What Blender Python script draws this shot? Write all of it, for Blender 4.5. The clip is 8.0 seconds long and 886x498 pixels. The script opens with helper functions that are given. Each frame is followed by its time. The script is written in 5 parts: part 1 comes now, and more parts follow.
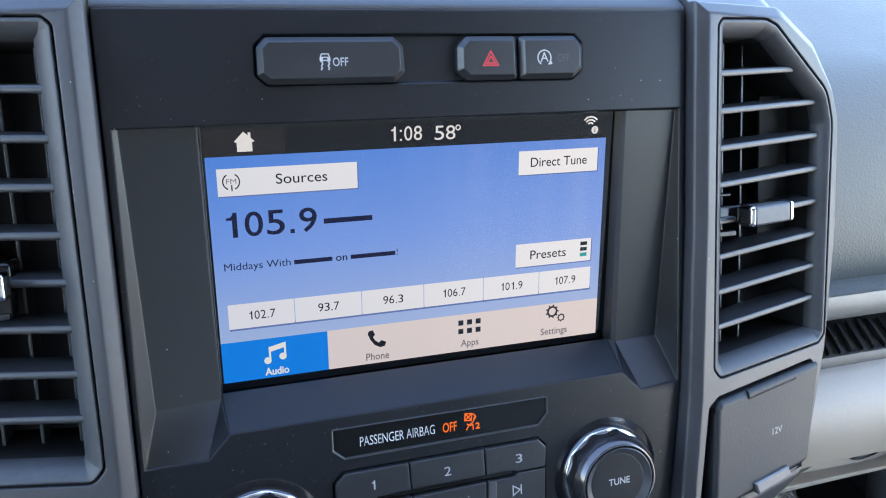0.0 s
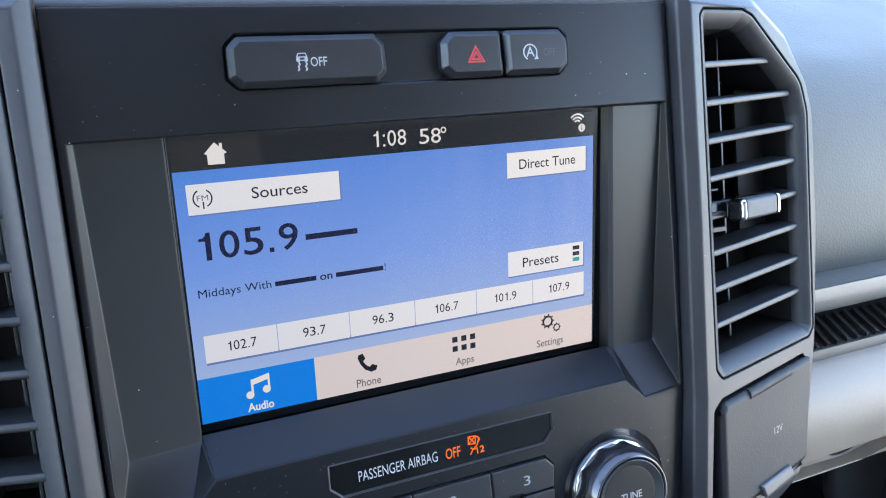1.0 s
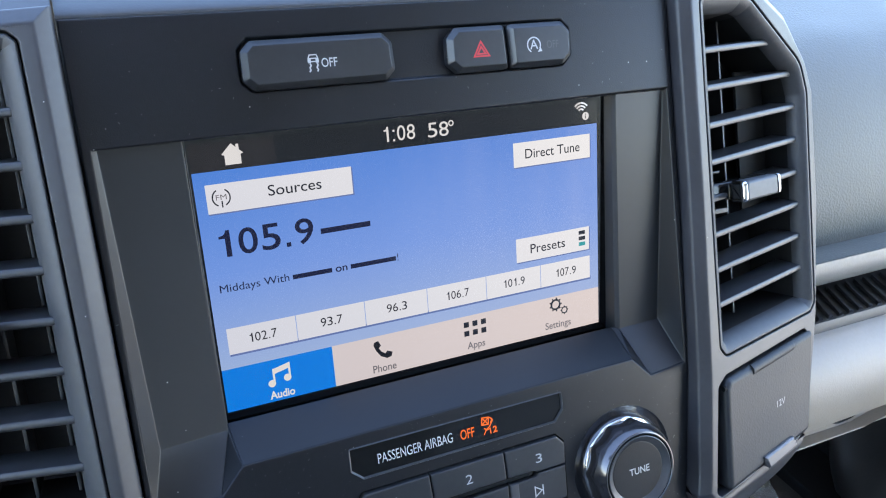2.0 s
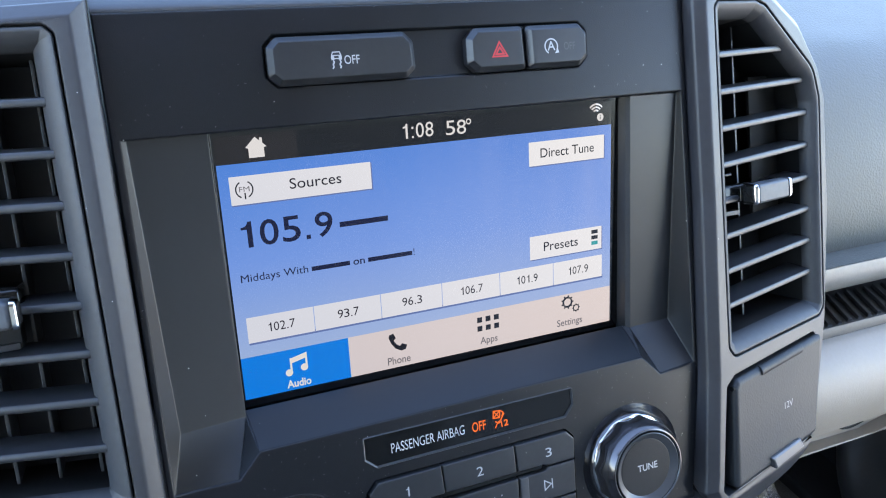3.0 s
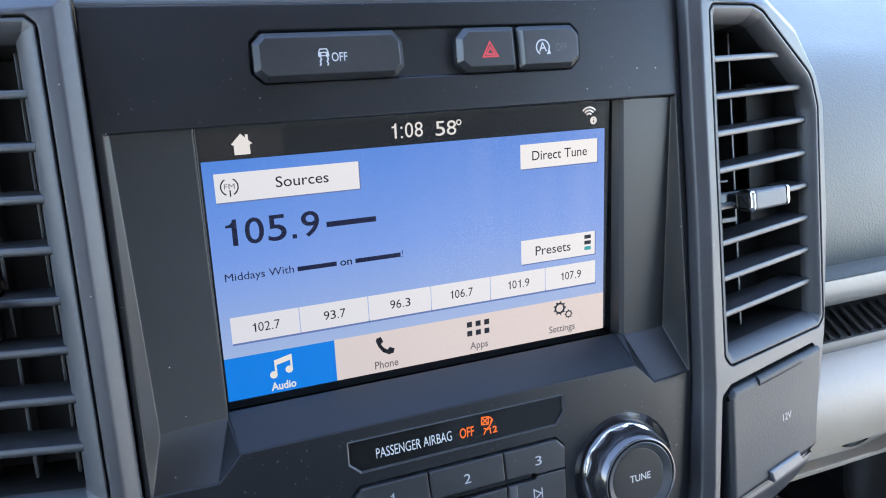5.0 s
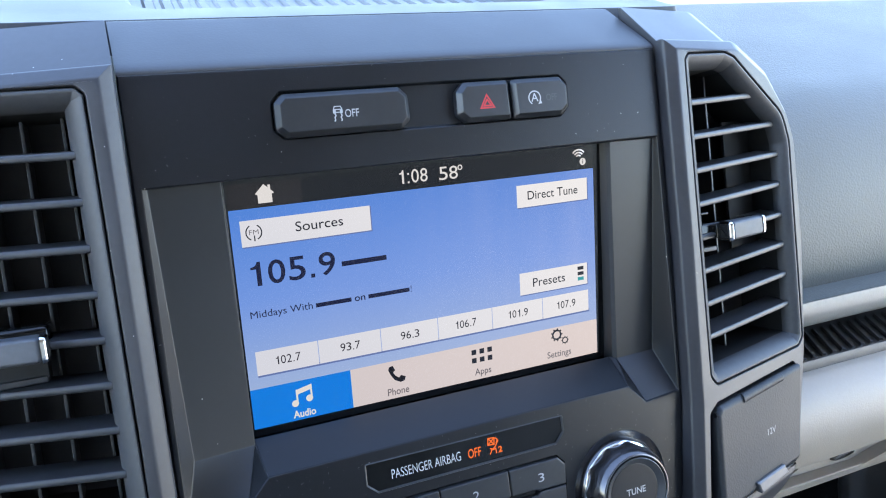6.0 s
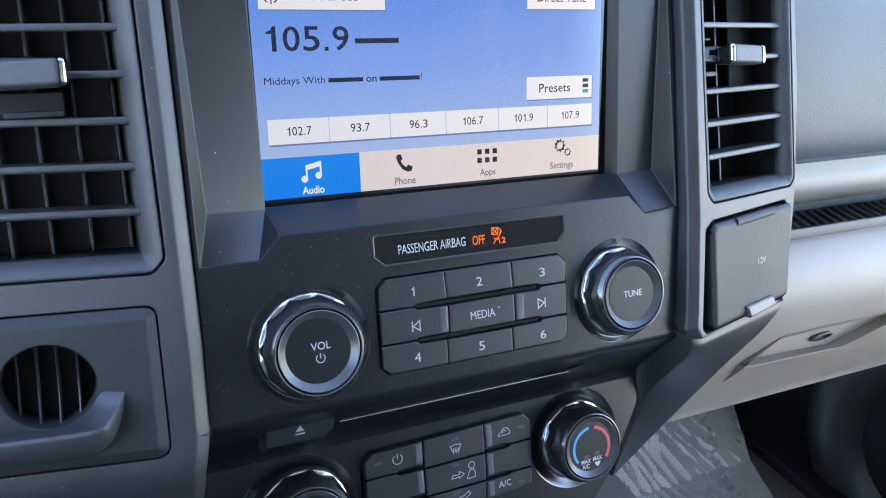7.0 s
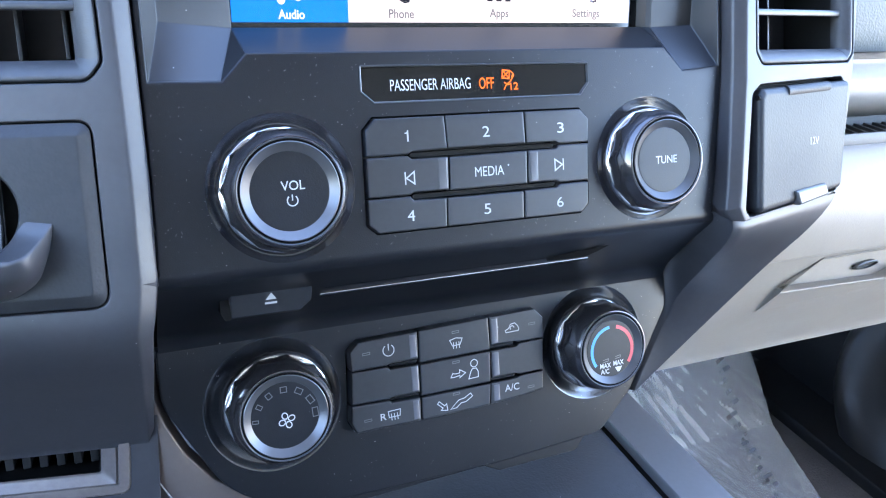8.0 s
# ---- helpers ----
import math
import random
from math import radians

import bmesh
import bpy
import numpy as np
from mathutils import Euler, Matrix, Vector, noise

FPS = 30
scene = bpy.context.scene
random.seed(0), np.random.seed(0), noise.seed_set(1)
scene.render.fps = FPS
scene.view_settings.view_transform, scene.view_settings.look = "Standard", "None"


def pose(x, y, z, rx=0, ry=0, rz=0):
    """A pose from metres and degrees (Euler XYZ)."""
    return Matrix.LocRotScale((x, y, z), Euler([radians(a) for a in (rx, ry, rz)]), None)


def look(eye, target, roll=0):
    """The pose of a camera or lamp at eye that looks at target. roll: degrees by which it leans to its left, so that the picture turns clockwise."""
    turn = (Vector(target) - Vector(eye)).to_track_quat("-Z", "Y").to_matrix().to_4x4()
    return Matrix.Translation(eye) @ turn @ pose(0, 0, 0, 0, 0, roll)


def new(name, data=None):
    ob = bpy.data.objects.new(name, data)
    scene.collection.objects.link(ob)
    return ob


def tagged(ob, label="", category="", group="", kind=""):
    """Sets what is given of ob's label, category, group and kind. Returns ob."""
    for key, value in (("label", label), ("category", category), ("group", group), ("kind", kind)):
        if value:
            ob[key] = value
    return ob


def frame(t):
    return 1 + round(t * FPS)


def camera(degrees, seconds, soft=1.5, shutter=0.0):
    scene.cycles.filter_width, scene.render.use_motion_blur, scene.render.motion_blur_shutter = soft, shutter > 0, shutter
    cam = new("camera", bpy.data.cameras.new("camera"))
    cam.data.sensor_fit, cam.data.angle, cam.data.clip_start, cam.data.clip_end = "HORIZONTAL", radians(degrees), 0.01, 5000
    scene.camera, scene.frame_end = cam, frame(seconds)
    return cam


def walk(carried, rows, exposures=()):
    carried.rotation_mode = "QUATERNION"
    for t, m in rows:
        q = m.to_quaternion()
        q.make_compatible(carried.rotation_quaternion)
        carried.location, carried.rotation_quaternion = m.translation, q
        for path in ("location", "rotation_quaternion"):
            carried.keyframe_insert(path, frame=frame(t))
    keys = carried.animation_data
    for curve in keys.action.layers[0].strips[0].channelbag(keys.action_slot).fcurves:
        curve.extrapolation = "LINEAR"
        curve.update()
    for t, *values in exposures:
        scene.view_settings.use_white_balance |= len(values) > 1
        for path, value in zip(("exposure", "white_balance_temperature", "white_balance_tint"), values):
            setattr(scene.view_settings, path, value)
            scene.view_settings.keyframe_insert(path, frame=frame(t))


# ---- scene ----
# The dashboard's own frame: x to the passenger's side, y into the dashboard, z up along the stack's tilted face.
STACK = pose(0, 0, 0.80, -20, 0, 0)
cam = camera(60.08, 8.0, soft=1.1)
PATH = [
    (0, -0.09189, -0.29244, 0.04770, 81.228, 2.520, -18.385),
    (0.2, -0.09981, -0.26945, 0.03992, 81.873, 3.471, -20.478),
    (0.5, -0.10738, -0.25409, 0.03621, 82.555, 4.460, -22.495),
    (1, -0.10728, -0.26431, 0.03908, 83.030, 5.277, -23.892),
    (1.5, -0.10923, -0.27388, 0.05340, 81.757, 6.332, -24.076),
    (1.7, -0.11225, -0.26969, 0.04706, 81.283, 6.594, -24.003),
    (2.8, -0.11201, -0.28396, 0.04773, 81.005, 6.137, -22.896),
    (3, -0.11779, -0.27746, 0.04492, 81.440, 5.734, -22.899),
    (3.5, -0.11510, -0.27572, 0.04181, 81.913, 4.942, -22.348),
    (4, -0.10901, -0.27331, 0.03757, 82.451, 5.122, -22.136),
    (5.5, -0.11210, -0.28214, 0.03598, 83.709, 5.553, -22.333),
    (6, -0.12450, -0.30029, 0.04415, 84.844, 6.572, -22.909),
    (6.5, -0.15104, -0.32712, 0.02189, 85.034, 5.850, -24.067),
    (6.7, -0.15727, -0.32154, -0.00366, 84.515, 5.341, -24.231),
    (7, -0.15022, -0.30415, -0.03910, 83.356, 4.604, -24.461),
    (7.2, -0.14896, -0.29622, -0.05794, 82.752, 4.090, -24.436),
    (7.5, -0.14647, -0.28253, -0.08141, 82.424, 3.721, -23.770),
    (8, -0.13012, -0.26422, -0.09752, 82.162, 3.613, -23.196),
]
walk(cam, [(t, STACK @ pose(x, y, z, rx, ry, rz)) for t, x, y, z, rx, ry, rz in PATH], [(0.0, 3.83, 6500, 12), (3.0, 3.85, 6500, 12), (5.5, 3.95, 6550, 12), (6.0, 3.86, 6550, 12), (6.5, 3.7, 6500, 12), (7.0, 3.95, 6450, 12), (7.5, 4.35, 6250, 13), (8.0, 4.8, 6150, 15)])

# ---- light ----
from mathutils import geometry

world = bpy.data.worlds.new("sky")
scene.world = world
world.use_nodes = True
wn = world.node_tree.nodes
sky = wn.new("ShaderNodeTexSky")
sky.sky_type, sky.sun_disc = "NISHITA", False
sky.sun_elevation, sky.sun_rotation, sky.air_density, sky.dust_density = radians(42), radians(177), 1.0, 0.4
wn["Background"].inputs["Strength"].default_value = 0.13
world.node_tree.links.new(sky.outputs["Color"], wn["Background"].inputs["Color"])
sun = new("sun", bpy.data.lights.new("sun", "SUN"))
sun.data.energy, sun.data.angle, sun.data.color = 4.5, radians(0.5), (1.0, 0.95, 0.87)
sun.matrix_world = look((0.04, -0.99, 0.90), (0, 0, 0))
DIM = 2.0**-4.0


# ---- materials ----
def lin(r, g, b):
    return tuple((c / 255 / 12.92 if c < 10.3 else ((c / 255 + 0.055) / 1.055) ** 2.4) for c in (r, g, b)) + (1.0,)


def grey(v, tint=(1, 1, 1)):
    return (v * tint[0], v * tint[1], v * tint[2], 1.0)


def material(name, base, rough=0.5, metal=0.0, grain=0.0, grain_size=0.001, vary=0.15, dust=0.0, coat=0.0, bump_kind="noise", spec=0.5, edge=0.0):
    """Painted or moulded surface: two scales of tone, fine relief, specks of dust. Sizes in metres."""
    m = bpy.data.materials.new(name)
    m.use_nodes = True
    nt = m.node_tree
    n, link = nt.nodes, nt.links.new
    p = n["Principled BSDF"]
    p.inputs["Metallic"].default_value = metal
    p.inputs["Coat Weight"].default_value = coat
    p.inputs["Specular IOR Level"].default_value = spec
    at = n.new("ShaderNodeTexCoord").outputs["Object"]

    def noise_at(size, detail=3.0):
        t = n.new("ShaderNodeTexNoise")
        t.inputs["Scale"].default_value, t.inputs["Detail"].default_value = 1.0 / size, detail
        link(at, t.inputs["Vector"])
        return t.outputs["Fac"]

    def ramp(fac, low, high, a, b):
        r = n.new("ShaderNodeMapRange")
        r.inputs["From Min"].default_value, r.inputs["From Max"].default_value = low, high
        r.inputs["To Min"].default_value, r.inputs["To Max"].default_value = a, b
        link(fac, r.inputs["Value"])
        return r.outputs["Result"]

    wide, fine = noise_at(0.05), noise_at(0.0025)
    tone = n.new("ShaderNodeMath")
    tone.operation = "MULTIPLY"
    link(ramp(wide, 0.3, 0.7, 1 - vary, 1 + vary), tone.inputs[0])
    link(ramp(fine, 0.3, 0.7, 1 - vary * 0.6, 1 + vary * 0.6), tone.inputs[1])
    colour = n.new("ShaderNodeVectorMath")
    colour.operation = "SCALE"
    colour.inputs[0].default_value = base[:3]
    link(tone.outputs[0], colour.inputs["Scale"])
    out = colour.outputs["Vector"]
    if dust:
        v = n.new("ShaderNodeTexVoronoi")
        v.inputs["Scale"].default_value = 1 / 0.0032
        link(at, v.inputs["Vector"])
        pick = n.new("ShaderNodeSeparateColor")
        link(v.outputs["Color"], pick.inputs["Color"])
        size = n.new("ShaderNodeMath")
        size.operation = "DIVIDE"
        link(v.outputs["Distance"], size.inputs[0]), link(ramp(pick.outputs["Green"], 0.0, 1.0, 0.35, 1.25), size.inputs[1])
        near = ramp(size.outputs[0], 0.03, 0.075, 1.0, 0.0)
        some = n.new("ShaderNodeMath")
        some.operation = "GREATER_THAN"
        some.inputs[1].default_value = 1 - dust * 0.5
        link(pick.outputs["Red"], some.inputs[0])
        mask = n.new("ShaderNodeMath")
        mask.operation = "MULTIPLY"
        link(near, mask.inputs[0]), link(some.outputs[0], mask.inputs[1])
        mix = n.new("ShaderNodeMix")
        mix.data_type = "RGBA"
        link(mask.outputs[0], mix.inputs["Factor"])
        link(out, mix.inputs["A"])
        mix.inputs["B"].default_value = (0.62, 0.60, 0.56, 1)
        out = mix.outputs["Result"]
    link(out, p.inputs["Base Color"])
    link(ramp(wide, 0.25, 0.75, rough * 0.88, rough * 1.12), p.inputs["Roughness"])
    if edge:
        worn = n.new("ShaderNodeBevel")
        worn.samples = 4
        worn.inputs["Radius"].default_value = edge
        link(worn.outputs["Normal"], p.inputs["Normal"])
    if grain:
        b = n.new("ShaderNodeBump")
        if edge:
            link(worn.outputs["Normal"], b.inputs["Normal"])
        b.inputs["Strength"].default_value, b.inputs["Distance"].default_value = grain, grain_size * 0.35
        if bump_kind == "leather":
            v = n.new("ShaderNodeTexVoronoi")
            v.feature = "SMOOTH_F1"
            v.inputs["Scale"].default_value = 1.0 / grain_size
            warp = n.new("ShaderNodeMix")
            warp.data_type = "VECTOR"
            warp.inputs["Factor"].default_value = 0.45 * grain_size
            t = n.new("ShaderNodeTexNoise")
            t.inputs["Scale"].default_value = 0.4 / grain_size
            link(at, t.inputs["Vector"]), link(at, warp.inputs["A"]), link(t.outputs["Color"], warp.inputs["B"])
            link(warp.outputs["Result"], v.inputs["Vector"])
            link(v.outputs["Distance"], b.inputs["Height"])
        else:
            link(noise_at(grain_size, 2.0), b.inputs["Height"])
        link(b.outputs["Normal"], p.inputs["Normal"])
    return m


def glowing(name, colour, strength=1.0, rough=0.12):
    """A lit part of the display behind its glossy front."""
    m = bpy.data.materials.new(name)
    m.use_nodes = True
    p = m.node_tree.nodes["Principled BSDF"]
    p.inputs["Base Color"].default_value = (0.004, 0.004, 0.005, 1)
    p.inputs["Roughness"].default_value = rough
    p.inputs["Specular IOR Level"].default_value = 0.35
    p.inputs["Emission Color"].default_value = colour
    p.inputs["Emission Strength"].default_value = strength * DIM * 0.95
    return m


FASCIA = material("fascia_plastic", grey(0.006, (0.88, 0.97, 1.25)), 0.35, grain=0.3, grain_size=0.0005, dust=0.12, spec=0.33, edge=0.0006)
BOWL = material("bowl_plastic", grey(0.012, (0.92, 0.98, 1.15)), 0.22, spec=1.0, vary=0.06)
SURROUND = material("surround_plastic", grey(0.0065, (0.9, 1.0, 1.2)), 0.36, spec=0.54, grain=0.1, grain_size=0.0004, dust=0.12, edge=0.0008)
PILLAR = material("pillar_plastic", grey(0.025, (1.0, 0.98, 1.1)), 0.46, grain=0.18, grain_size=0.0004, dust=0.1, edge=0.0008, spec=0.54)
VENT = material("vent_plastic", grey(0.038, (0.97, 1.0, 1.08)), 0.5, spec=0.4, grain=0.15, grain_size=0.0008)
SLAT = material("slat_plastic", grey(0.026, (0.97, 1.0, 1.08)), 0.4, grain=0.12, grain_size=0.0008)
DUCT = material("duct_black", grey(0.013), 0.6, spec=0.25)
KEY = material("key_plastic", grey(0.017, (0.95, 1.0, 1.1)), 0.33, grain=0.15, grain_size=0.0003, dust=0.15, edge=0.0007)
GLOSS = material("gloss_black", grey(0.005), 0.09, dust=0.45, vary=0.05, edge=0.0003, spec=0.25)
GLASS = material("screen_glass", grey(0.004), 0.08, vary=0.05)
CHROME = material("bright_chrome", grey(0.62), 0.12, metal=1.0, vary=0.03)
SMOKED = material("smoked_chrome", grey(0.085, (1.05, 0.98, 1.0)), 0.17, metal=0.85, vary=0.05)
SATIN = material("satin_black_ring", grey(0.075, (1.0, 1.0, 1.04)), 0.32, metal=0.5, vary=0.05)
# GROOVE: near-black that puts the shade of gaps and holes into the colour.
GROOVE = material("gap_shade_black", grey(0.003), 0.7, spec=0.1)
TAB = material("tab_grey", grey(0.06, (0.95, 1.0, 1.1)), 0.45, grain=0.1, grain_size=0.0006, spec=0.35)
LID = material("lid_plastic", grey(0.021, (0.97, 1.0, 1.08)), 0.5, grain=0.2, grain_size=0.001, bump_kind="leather", edge=0.0007, spec=0.26)
PAD = material("dash_pad_vinyl", grey(0.105, (1.06, 1.04, 0.90)), 0.54, spec=0.3, grain=0.45, grain_size=0.0014, bump_kind="leather", vary=0.03)
DASHTOP = material("dash_top_vinyl", grey(0.040, (0.95, 1.0, 1.1)), 0.48, grain=0.12, grain_size=0.001, vary=0.05, spec=0.38, edge=0.001)
BAND = material("dash_band_vinyl", grey(0.20, (1.02, 1.0, 0.97)), 0.42, grain=0.2, grain_size=0.0012, vary=0.06)
SHELF = material("shelf_rubber", grey(0.04), 0.5, grain=0.2, grain_size=0.001)
SILVER = material("pale_grey_panel", grey(0.25, (1.16, 1.0, 0.82)), 0.46, spec=0.3, grain=0.25, grain_size=0.0012, vary=0.04, edge=0.001)
TAUPE = material("taupe_panel", grey(0.13, (1.25, 1.0, 0.86)), 0.36, metal=0.5, grain=0.12, grain_size=0.001, vary=0.05, edge=0.0006)
BROWN = material("brown_grey_trim", grey(0.10, (1.18, 1.0, 0.92)), 0.36, metal=0.2, grain=0.1, grain_size=0.001, edge=0.0006)
CONSOLE = material("console_plastic", grey(0.034, (0.97, 1.0, 1.10)), 0.40, grain=0.45, grain_size=0.0012, dust=0.25)
TRIM = material("console_trim", grey(0.10, (1.03, 1.0, 1.0)), 0.42, metal=0.3, vary=0.05, edge=0.0006)
LINT = material("pale_dust", grey(0.26, (1.0, 0.99, 0.95)), 0.8, vary=0.2)
CARPET = material("carpet", grey(0.06, (1.05, 1.0, 0.95)), 0.9, grain=1.0, grain_size=0.004, vary=0.3)
DARKTRIM = material("door_trim", grey(0.03, (1.03, 1.0, 0.95)), 0.4, grain=0.3, grain_size=0.002)
LINER = material("headliner", grey(0.22, (1.0, 0.98, 0.95)), 0.9, grain=0.3, grain_size=0.002, vary=0.06)
# Next two: added surfaces out of view, toned for bounce and reflections.
BOUNCE_WALL = material("pale_bounce_wall", grey(0.30, (0.98, 1.0, 1.03)), 0.7, grain=0.3, grain_size=0.002)
REAR_UNSEEN = material("unseen_rear_dark", grey(0.10, (1.0, 1.0, 1.0)), 0.7, grain=0.3, grain_size=0.002)
SIDETRIM = material("side_trim", grey(0.12, (0.97, 1.0, 1.05)), 0.7, grain=0.3, grain_size=0.002)
CONCRETE = material("concrete", grey(0.30, (1.05, 1.0, 0.93)), 0.9, vary=0.2)
MARK = material("white_marking", grey(0.36), 0.5, vary=0.02)
DIMMARK = material("dim_marking", grey(0.10), 0.45, vary=0.02)
FAINT = material("faint_marking", grey(0.26), 0.5, vary=0.02)
REDMARK = material("red_marking", (0.42, 0.02, 0.025, 1), 0.5, vary=0.02)
HEAT = material("red_arc", (0.48, 0.045, 0.055, 1), 0.4, vary=0.02)
COOL = material("blue_arc", (0.04, 0.22, 0.44, 1), 0.4, vary=0.02)
AMBER = glowing("amber_light", lin(255, 112, 20), 1.3)
UI_WHITE = glowing("ui_white", lin(236, 232, 228), 1.0)
UI_INK = glowing("ui_ink", lin(22, 26, 60), 1.0)
UI_DARK = glowing("ui_dark", lin(24, 24, 30), 1.0)
UI_GREY = glowing("ui_grey", lin(110, 106, 110), 1.0)
UI_TEAL = glowing("ui_teal", lin(50, 165, 170), 1.0)
UI_SHADE = glowing("ui_shade", lin(105, 125, 180), 1.0)


def shaded(name, low, high, run):
    """A lit face that grows paler across and up the display."""
    m = glowing(name, high, 1.0)
    n, link = m.node_tree.nodes, m.node_tree.links.new
    at = n.new("ShaderNodeVectorMath")
    at.operation = "DOT_PRODUCT"
    at.inputs[1].default_value = (1.0, 0.0, 0.8)
    link(n.new("ShaderNodeTexCoord").outputs["Object"], at.inputs[0])
    fall = n.new("ShaderNodeMapRange")
    fall.inputs["From Min"].default_value, fall.inputs["From Max"].default_value = -run, run
    link(at.outputs["Value"], fall.inputs["Value"])
    mix = n.new("ShaderNodeMix")
    mix.data_type = "RGBA"
    mix.inputs["A"].default_value, mix.inputs["B"].default_value = low, high
    link(fall.outputs["Result"], mix.inputs["Factor"])
    link(mix.outputs["Result"], n["Principled BSDF"].inputs["Emission Color"])
    return m


UI_BUTTON = shaded("ui_button", lin(226, 228, 236), lin(250, 247, 245), 0.09)
UI_TAB = shaded("ui_tab", lin(222, 212, 212), lin(238, 222, 214), 0.09)
UI_BLUE = shaded("ui_blue", lin(0, 130, 236), lin(8, 150, 250), 0.05)


def wallpaper():
    m = glowing("ui_wallpaper", (1, 1, 1, 1), 1.0)
    n, link = m.node_tree.nodes, m.node_tree.links.new
    at = n.new("ShaderNodeTexCoord").outputs["Object"]
    split = n.new("ShaderNodeSeparateXYZ")
    link(at, split.inputs["Vector"])
    fall = n.new("ShaderNodeMapRange")
    fall.inputs["From Min"].default_value, fall.inputs["From Max"].default_value = -0.034, 0.042
    link(split.outputs["Z"], fall.inputs["Value"])
    r = n.new("ShaderNodeValToRGB")
    e = r.color_ramp.elements
    e[0].position, e[0].color = 0.0, lin(164, 188, 230)
    e[1].position, e[1].color = 1.0, lin(78, 136, 226)
    mid = e.new(0.5)
    mid.color = lin(120, 160, 236)
    link(fall.outputs["Result"], r.inputs["Fac"])
    # faint upright rays and a paler side towards the passenger
    rays = n.new("ShaderNodeTexNoise")
    rays.inputs["Scale"].default_value, rays.inputs["Detail"].default_value = 60.0, 2.0
    squeeze = n.new("ShaderNodeMapping")
    squeeze.inputs["Rotation"].default_value, squeeze.inputs["Scale"].default_value = (0, radians(14), 0), (1.0, 0.0, 0.12)
    link(at, squeeze.inputs["Vector"]), link(squeeze.outputs["Vector"], rays.inputs["Vector"])
    side = n.new("ShaderNodeMapRange")
    side.inputs["From Min"].default_value, side.inputs["From Max"].default_value = -0.08, 0.09
    side.inputs["To Min"].default_value, side.inputs["To Max"].default_value = 0.0, 0.42
    link(split.outputs["X"], side.inputs["Value"])
    amount = n.new("ShaderNodeMath")
    amount.operation = "MULTIPLY"
    link(side.outputs["Result"], amount.inputs[0]), link(rays.outputs["Fac"], amount.inputs[1])
    pale = n.new("ShaderNodeMix")
    pale.data_type = "RGBA"
    pale.inputs["B"].default_value = lin(190, 200, 240)
    link(amount.outputs[0], pale.inputs["Factor"]), link(r.outputs["Color"], pale.inputs["A"])
    link(pale.outputs["Result"], n["Principled BSDF"].inputs["Emission Color"])
    return m


UI_PAPER = wallpaper()


# ---- building helpers: all lengths below are millimetres ----
MM = 0.001
LEVEL = Matrix.Identity(4)
ORIGIN = {}


def thing(name, label, category, at=(0, 0, 0), base=STACK, group="", kind=""):
    """A top-level thing at a place of the dashboard's frame (or of the level frame)."""
    ob = new(name)
    ob.matrix_world = base @ Matrix.Translation(Vector(at) * MM)
    ob.empty_display_size = 0.01
    ORIGIN[ob] = Vector(at) * MM
    return tagged(ob, label, category, group, kind)


def mesh_of(name, bm, mat, shift, smooth=35):
    bmesh.ops.remove_doubles(bm, verts=bm.verts, dist=1e-4)
    bmesh.ops.scale(bm, vec=(MM, MM, MM), verts=bm.verts)
    bmesh.ops.translate(bm, vec=-shift, verts=bm.verts)
    bmesh.ops.recalc_face_normals(bm, faces=bm.faces)
    me = bpy.data.meshes.new(name)
    bm.to_mesh(me)
    bm.free()
    me.materials.append(mat)
    if smooth:
        me.polygons.foreach_set("use_smooth", [True] * len(me.polygons))
        me.set_sharp_from_angle(angle=radians(smooth))
    return me


def part(name, bm, mat, parent, label="", smooth=35):
    ob = new(name, mesh_of(name, bm, mat, ORIGIN[parent], smooth))
    ob.parent = parent
    ORIGIN[ob] = ORIGIN[parent]
    if smooth:
        ob.modifiers.new("normals", "WEIGHTED_NORMAL").keep_sharp = True
    return tagged(ob, label)


def piece(name, bm, mat, label, category, base=STACK, kind="structure", smooth=35, at=(0, 0, 0)):
    """A top-level thing that is one mesh."""
    ob = new(name, mesh_of(name, bm, mat, Vector(at) * MM, smooth))
    ob.matrix_world = base @ Matrix.Translation(Vector(at) * MM)
    ORIGIN[ob] = Vector(at) * MM
    if smooth:
        ob.modifiers.new("normals", "WEIGHTED_NORMAL").keep_sharp = True
    return tagged(ob, label, category, kind=kind)


def area2(p):
    return sum(a[0] * b[1] - b[0] * a[1] for a, b in zip(p, p[1:] + p[:1]))


def ccw(p):
    p = [tuple(q) for q in p]
    return p if area2(p) > 0 else p[::-1]


def inset(p, d):
    """A polygon moved inwards by d, with mitred corners."""
    p, out = ccw(p), []
    for i, b in enumerate(p):
        a, c = Vector(p[i - 1]), Vector(p[(i + 1) % len(p)])
        b = Vector(b)
        u, v = (b - a).normalized(), (c - b).normalized()
        n1, n2 = Vector((-u.y, u.x)), Vector((-v.y, v.x))
        k = max(0.35, 1 + n1.dot(n2))
        out.append(tuple(b + (n1 + n2) * (d / k)))
    return out


